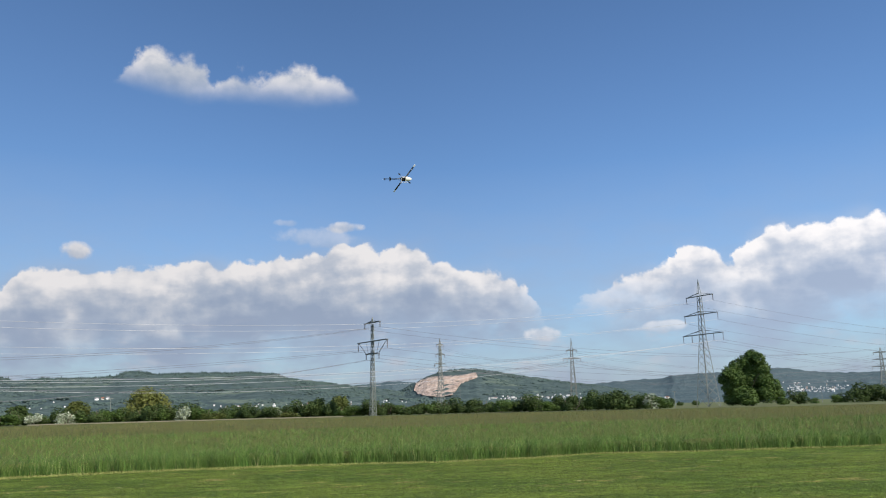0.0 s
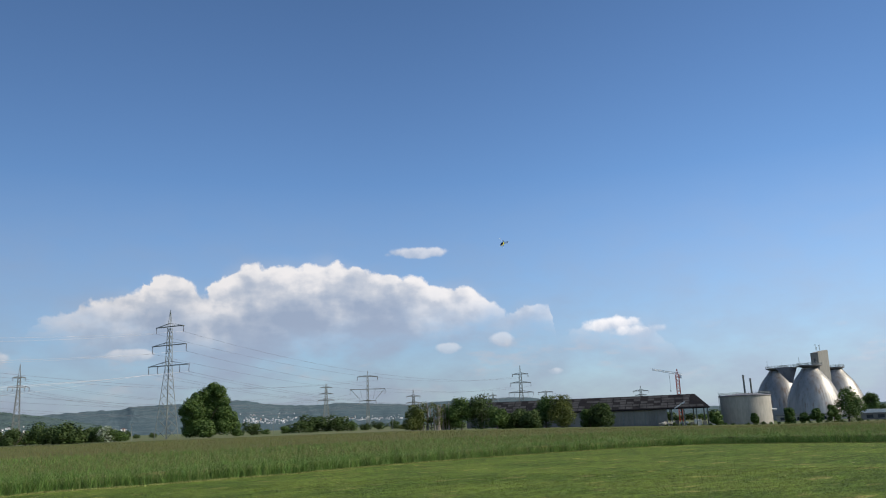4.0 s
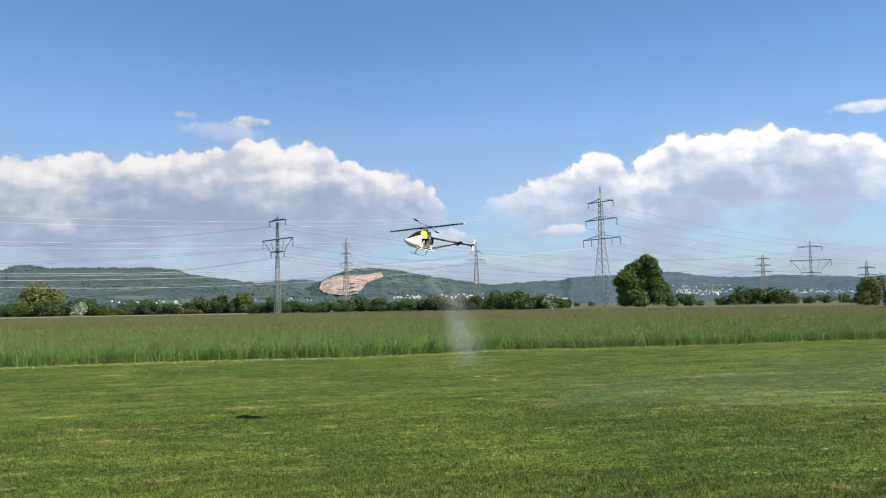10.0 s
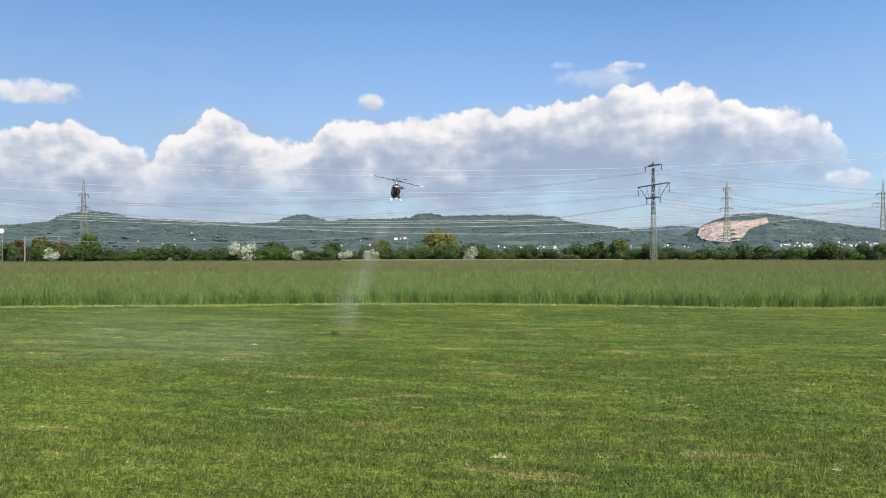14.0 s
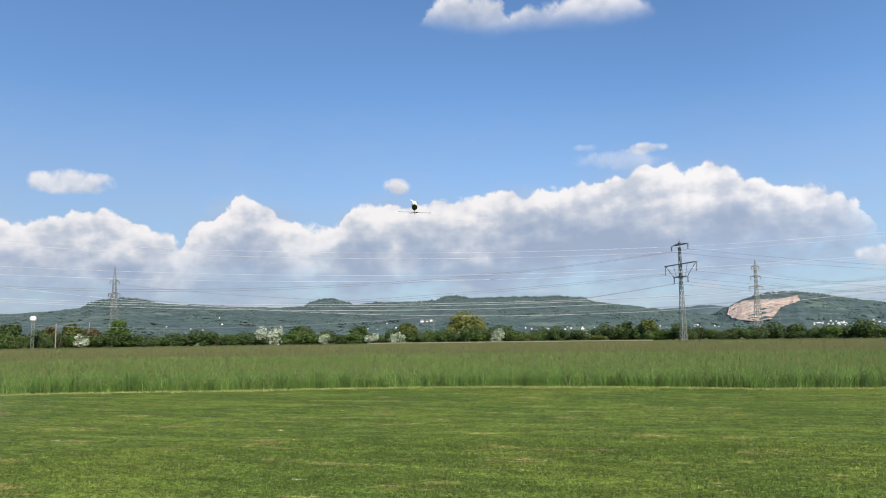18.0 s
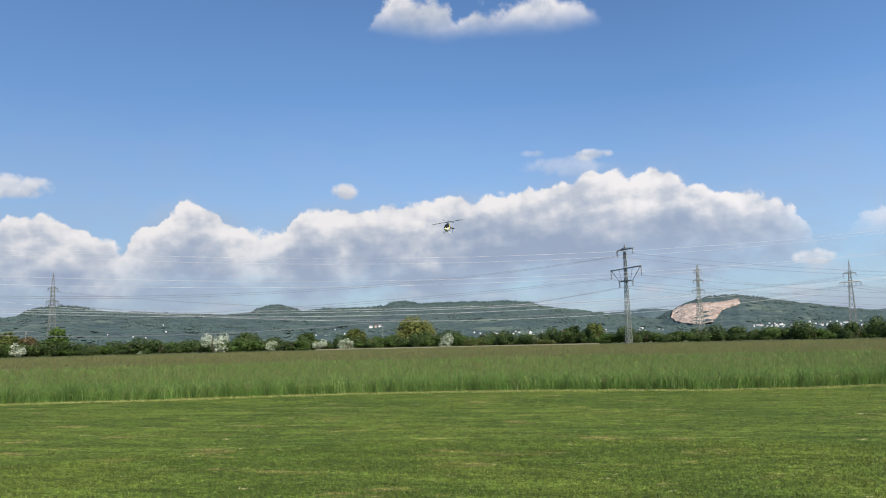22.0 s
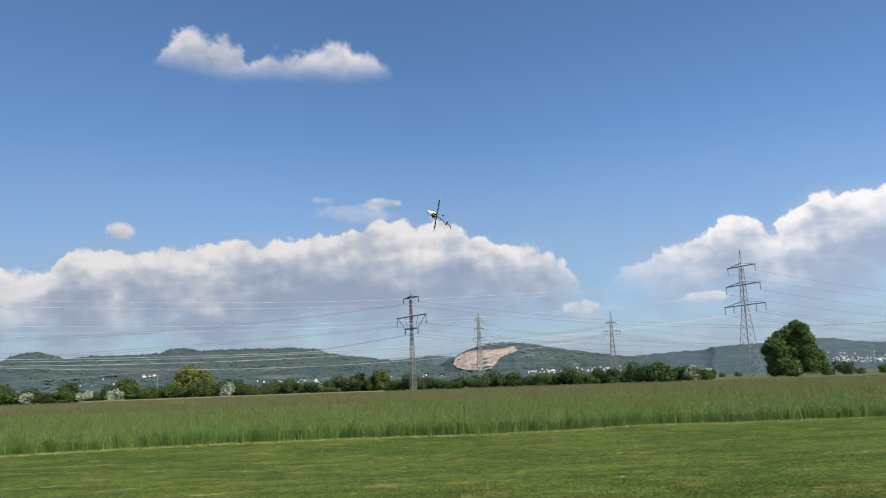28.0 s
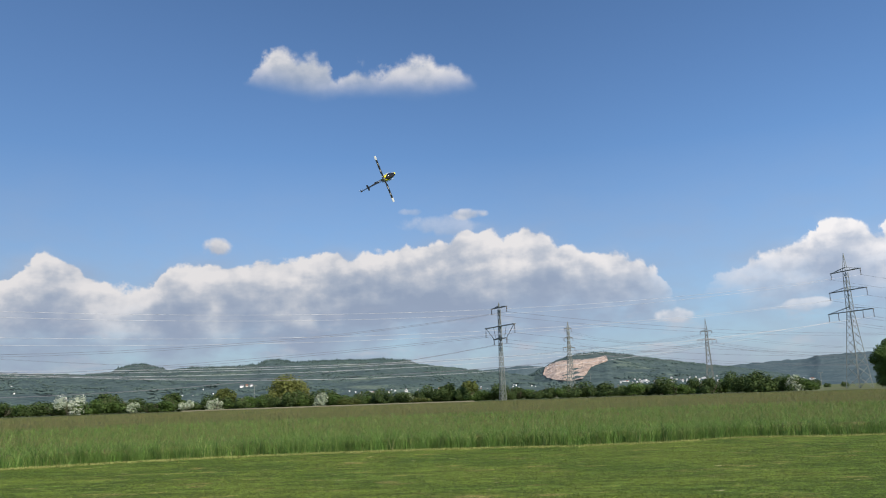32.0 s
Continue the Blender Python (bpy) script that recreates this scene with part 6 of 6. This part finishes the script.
FLIGHT = """
0.00 1.156 26.401 9.467 -67.6 2.6 -10.6
0.20 2.986 27.175 9.245 -58.6 5.6 -13.4
0.50 5.931 28.715 9.227 -2.9 7.5 -6.4
0.70 7.781 30.570 9.546 16.1 7.6 0.2
1.00 10.820 32.337 10.008 20.9 5.7 -1.1
1.50 15.402 33.698 10.704 20.2 3.8 -6.1
2.00 18.138 31.679 10.566 25.8 -1.5 -18.5
2.50 23.774 33.950 12.279 30.5 10.7 -3.1
3.00 27.756 33.389 12.834 -5.4 -0.7 -9.3
3.50 32.668 34.288 13.398 -35.3 -6.8 44.4
3.62 33.179 33.892 13.134 -34.8 -6.2 82.8
3.75 33.690 33.496 12.870 -34.1 -6.0 121.2
3.88 34.161 33.103 12.641 -33.5 6.0 157.9
4.00 34.633 32.710 12.412 -25.7 15.2 -163.9
4.20 34.197 31.423 11.776 -21.8 13.2 -177.0
4.50 33.025 29.388 10.586 -15.9 11.3 173.7
5.17 27.927 25.561 8.723 -13.3 8.0 174.6
5.83 22.828 21.735 6.860 -10.8 4.5 175.3
6.50 17.730 17.909 4.997 -8.3 1.1 175.9
6.80 15.452 16.893 4.523 -6.6 -1.7 179.9
7.00 11.703 13.517 3.836 3.0 -5.5 -165.0
7.50 11.103 14.843 3.726 -5.5 -1.7 -171.2
8.00 8.935 14.401 3.426 3.4 -7.3 -168.3
8.50 6.715 13.452 3.202 2.0 -9.0 -171.8
9.00 5.411 13.762 3.185 2.1 -7.5 -171.9
9.50 3.285 11.316 2.921 8.0 -15.2 -174.4
10.00 1.884 10.073 2.698 15.9 -10.8 -168.4
10.50 0.718 8.983 2.417 4.0 -7.8 -179.5
11.00 -0.268 9.029 2.222 -3.6 -1.8 167.7
11.30 -0.902 9.003 2.011 -3.2 -0.3 152.2
11.60 -1.369 9.142 2.005 5.3 -5.1 127.7
12.00 -2.470 11.845 2.212 7.5 -4.5 122.2
12.50 -3.175 11.791 2.120 10.8 -1.6 109.9
13.00 -3.641 12.182 2.209 13.4 0.3 110.9
13.50 -3.997 12.700 2.504 9.4 -2.2 98.1
14.00 -4.175 12.820 2.946 1.5 -6.1 115.8
14.50 -4.245 12.557 3.226 0.5 -7.3 123.4
15.17 -4.389 13.180 3.807 5.3 21.3 121.5
15.83 -4.533 13.802 4.389 11.0 49.9 122.4
16.50 -4.676 14.425 4.970 30.7 78.0 138.3
16.70 -4.398 13.691 4.904 51.3 81.8 158.3
16.90 -4.719 14.657 5.072 92.4 84.6 -161.1
17.00 -4.893 15.209 5.040 127.3 85.3 -126.3
17.20 -5.633 17.134 4.853 165.7 64.7 -88.9
17.50 -6.489 19.619 4.808 -177.8 23.7 -73.9
18.00 -6.902 20.550 5.114 179.3 12.0 -73.5
18.50 -7.042 19.925 5.142 179.2 6.9 -72.9
19.00 -5.731 15.401 4.496 172.1 -7.4 -72.2
19.20 -5.513 14.730 4.525 -175.2 -4.6 -69.5
19.40 -5.376 14.426 4.865 -178.7 -37.9 -75.3
19.60 -5.211 14.113 5.388 -156.1 -35.7 -118.9
19.80 -4.936 14.096 6.056 -111.1 -19.3 -147.8
20.00 -4.871 14.345 6.375 -95.5 20.7 -165.8
20.20 -4.736 14.980 6.473 -68.3 51.8 -144.7
20.50 -4.778 16.347 6.354 -36.2 54.5 -115.0
20.70 -5.128 18.330 6.210 -15.7 40.0 -99.3
21.00 -5.256 19.870 5.474 -1.5 24.5 -82.6
21.50 -5.726 22.773 4.838 -6.6 7.3 -113.6
22.00 -5.152 23.413 5.298 -6.8 -0.5 -91.5
22.30 -3.823 20.196 5.496 -1.5 1.6 -77.9
22.60 -3.234 20.228 5.938 -1.9 -9.5 -78.5
23.00 -2.255 19.315 6.262 -10.9 -77.8 -69.8
23.30 -1.662 18.502 6.202 3.7 -80.5 -86.2
23.60 -1.329 20.359 6.238 -29.2 -85.7 -54.8
24.00 -0.719 22.702 5.744 -177.8 -43.1 92.1
24.30 -0.162 24.013 5.742 -179.8 -15.3 97.6
24.60 0.473 24.681 5.947 -168.7 28.6 98.6
24.80 0.682 22.098 5.801 163.3 46.0 49.1
25.00 0.892 19.514 5.655 126.9 37.9 -7.8
25.30 1.003 19.000 5.938 111.0 -25.9 -13.4
25.60 1.123 20.351 6.230 106.2 -73.4 -17.5
26.00 1.077 24.139 6.204 -15.9 -49.3 85.5
26.30 0.949 26.190 6.016 5.1 -21.1 80.2
26.50 0.928 28.868 6.138 2.6 -15.4 86.7
27.17 0.959 27.878 6.669 32.4 -15.4 124.0
27.83 0.990 26.887 7.200 57.7 -32.7 158.8
28.50 1.021 25.897 7.731 70.8 -60.0 -165.6
28.70 1.278 26.762 7.544 111.6 -57.8 157.8
29.00 1.612 28.859 7.220 146.9 -31.9 105.4
29.30 1.521 30.815 6.982 -173.4 -9.2 93.5
29.60 1.165 29.789 6.650 -178.3 -3.4 88.1
30.00 0.502 28.822 6.433 -178.2 21.3 89.6
30.30 0.033 25.404 6.074 176.1 42.1 90.9
30.60 -0.443 22.728 5.627 -178.2 37.9 91.1
31.00 -0.874 19.617 5.130 161.2 45.4 69.5
31.20 -1.275 20.012 5.503 161.4 41.6 26.5
31.40 -1.580 19.942 5.829 163.5 20.5 -1.6
31.60 -1.805 18.132 5.981 135.8 11.1 -2.0
31.80 -2.149 17.615 6.435 121.0 -3.0 -3.5
32.00 -2.680 19.080 7.070 110.7 -24.2 -7.6
"""
SPIN = """
0.00 128.5
0.20 68.5
0.50 145.5
1.00 198.5
1.50 134.0
2.00 111.7
2.50 95.0
3.00 145.6
3.50 194.0
4.00 232.0
4.20 195.5
4.50 169.5
6.50 120.0
6.80 194.5
7.00 268.5
7.50 298.5
8.00 346.6
8.50 386.5
9.00 450.7
9.50 402.0
10.00 476.8
10.50 401.0
11.00 362.0
11.30 304.5
11.60 229.0
12.00 303.4
12.50 357.0
13.00 332.9
13.50 388.0
14.00 400.2
14.50 421.0
16.50 372.0
16.70 412.5
16.90 439.5
17.00 442.0
17.20 426.5
17.50 411.0
18.00 475.5
18.50 563.5
19.00 616.1
19.20 675.0
19.40 600.5
19.60 565.0
19.80 588.0
20.00 622.5
20.20 660.0
20.50 653.0
20.70 586.0
21.00 644.5
21.50 606.0
22.00 602.0
22.30 641.0
22.60 639.0
23.00 566.0
23.30 643.0
23.60 718.0
24.00 723.5
24.30 754.0
24.60 791.5
25.00 711.5
25.30 798.0
25.60 791.0
26.00 749.9
26.30 703.5
26.50 789.0
28.50 786.5
28.70 852.0
29.00 836.3
29.30 851.5
29.60 827.0
30.00 892.0
30.30 926.5
30.60 977.5
31.00 972.0
31.20 942.5
31.40 914.0
31.60 950.0
31.80 906.5
32.00 982.5
"""
# the rotor disc leans on its head as the stick moves: time, about x, about y
TILT = """
2.00 3.6 1.5
3.00 -4.4 -6.5
7.00 -2.0 0.1
8.00 0.9 3.8
9.00 -9.4 -0.1
10.00 -7.4 -3.7
11.00 0.0 -5.0
12.00 0.9 0.6
13.00 4.0 7.9
14.00 4.9 -5.8
19.00 -1.9 0.5
22.00 5.8 -3.1
26.00 -0.6 1.1
29.00 7.4 3.6
"""


def table(text):
    return [tuple(map(float, row.split())) for row in text.strip().splitlines()]


def smoke_material(name, density):
    m = bpy.data.materials.new(name)
    m.use_nodes = True
    m.node_tree.nodes.clear()
    g = Graph(m.node_tree)
    uv = g.node("ShaderNodeTexCoord").outputs["UV"]
    n = g.node("ShaderNodeVectorMath", operation="DISTANCE")
    g.put(n.inputs[0], uv)
    n.inputs[1].default_value = (0.5, 0.5, 0)
    soft = g.step(n.outputs["Value"], 0.0, 0.5, 1.0, 0.0)
    place = g.node("ShaderNodeNewGeometry").outputs["Position"]
    wisp = g.step(g.noise(place, 3.0, 4, 0.6), 0.3, 0.7, 0.4, 1.6)
    alpha = g.math("MULTIPLY", g.math("MULTIPLY", soft, wisp), density)
    d = g.node("ShaderNodeBsdfDiffuse")
    d.inputs[0].default_value = (0.85, 0.87, 0.9, 1)
    t = g.node("ShaderNodeBsdfTranslucent")
    t.inputs[0].default_value = (0.85, 0.87, 0.9, 1)
    half = g.node("ShaderNodeMixShader")
    g.put(half.inputs[1], d.outputs[0])
    g.put(half.inputs[2], t.outputs[0])
    clear = g.node("ShaderNodeBsdfTransparent")
    mixer = g.node("ShaderNodeMixShader")
    g.put(mixer.inputs[0], alpha)
    g.put(mixer.inputs[1], clear.outputs[0])
    g.put(mixer.inputs[2], half.outputs[0])
    g.put(g.node("ShaderNodeOutputMaterial").inputs[0], mixer.outputs[0])
    return m


MAT["smoke"], MAT["haze"] = smoke_material("exhaust_smoke", 0.055), smoke_material("drifting_smoke", 0.024)


def smoke_puff(wide, high, seed, mat="smoke"):
    """A thin soft flake of smoke."""
    rng = np.random.default_rng(seed)
    u = Vector((1.0, rng.uniform(-0.2, 0.2), rng.uniform(-0.1, 0.1))).normalized() * wide
    v = Vector((0, 0, high))
    ob = sheet("smoke_puff", [-u - v, u - v, u + v, v - u], [(0, 1, 2, 3)], MAT[mat])
    layer = ob.data.uv_layers.new(name="uv")
    layer.data.foreach_set("uv", np.array([0, 0, 1, 0, 1, 1, 0, 1], np.float32))
    ob.visible_shadow = False
    return tagged(ob, "thin whitish exhaust smoke trailing the helicopter", "smoke", "exhaust smoke")


PUFFS = [smoke_puff(0.09 + 0.045 * k, 0.18 + 0.05 * k, 200 + k) for k in range(8)]
HAZE = [smoke_puff(wide, high, 220 + k, "haze") for k, (wide, high) in enumerate(((1.5, 0.55), (2.4, 0.5), (3.2, 0.6)))]


def motions():
    flight = table(FLIGHT)
    walk(HELI, [(t, pose(x, y, z, rx, ry, rz)) for t, x, y, z, rx, ry, rz in flight])
    spin = table(SPIN)
    lean = table(TILT)

    def leaning(t, k):
        return float(np.interp(t, [r[0] for r in lean], [r[k] for r in lean]))

    walk(ROTOR, [(t, pose(0, 0, 0, leaning(t, 1), leaning(t, 2), 0) @ pose(0, 0, 0, 0, 0, a)) for t, a in spin])
    walk(TAIL_ROTOR, [(k * 0.25, pose(-0.672, 0.032, -0.105, 0, 83 * k, 0)) for k in range(129)])
    ts = [r[0] for r in flight]
    track = [np.interp(np.arange(-2, 32.01, 0.1), ts, [r[k] for r in flight]) for k in (1, 2, 3)]

    def was(t):
        i = int(round((t + 2) * 10))
        return Vector((float(track[0][i]), float(track[1][i]), float(track[2][i])))

    # each puff keeps a fixed time behind the exhaust and is blown down and aside by the rotor's wash
    for k, puff in enumerate(PUFFS):
        rows = []
        for j in range(65):
            t = j * 0.5
            age = 0.10 * (k + 1)
            # in slow low flight the wash presses the smoke down, before that it stays behind along the way flown
            slow = float(np.interp(t, [7.0, 9.5], [0, 1]))
            p = was(max(-2, t - (0.4 if t > 12 else 0.15) * age * slow - (0.3 + 4.0 * age) * (1 - slow)))
            p.z = max(0.25 + 0.04 * k, p.z - 0.32 - (2.1 if t > 12 else 1.6) * age * slow)
            p.x += (-1.3 * age if t > 12.5 else 0.35 * age) * slow
            p.z = p.z * slow - 0.6 * (1 - slow)
            # in the end the wind takes it away over the lawn
            gone = max(0.0, t - 14.5)
            p = p.lerp(Vector((-7.5 - 0.8 * k - 2.2 * gone, 9.5 + 0.7 * (k % 4), 0.4)), min(1.0, gone / 1.5))
            rows.append((t, pose(p.x, p.y, p.z)))
        walk(puff, rows)
    # the older smoke drifts low over the grass, first behind the helicopter, then off to its left
    for k, haze in enumerate(HAZE):
        lag = 0.9 + 0.5 * k
        rows = []
        for j in range(65):
            t = j * 0.5
            p = was(max(-2, t - lag))
            blown = (-2.0 - 1.1 * k) * min(1, max(0, (t - 11.4) / 1.4))
            p += Vector((blown, -1.5 - 0.8 * k, 0))
            p.z = float(np.interp(t, [8.0, 10.5], [-0.5, 0.45 + 0.1 * k]))
            gone = max(0.0, t - 14.5)
            p = p.lerp(Vector((-8.0 - 1.5 * gone, 10.0 + k, 0.5)), min(1.0, gone / 2.0))
            rows.append((t, pose(p.x, p.y, p.z)))
        walk(haze, rows)


motions()
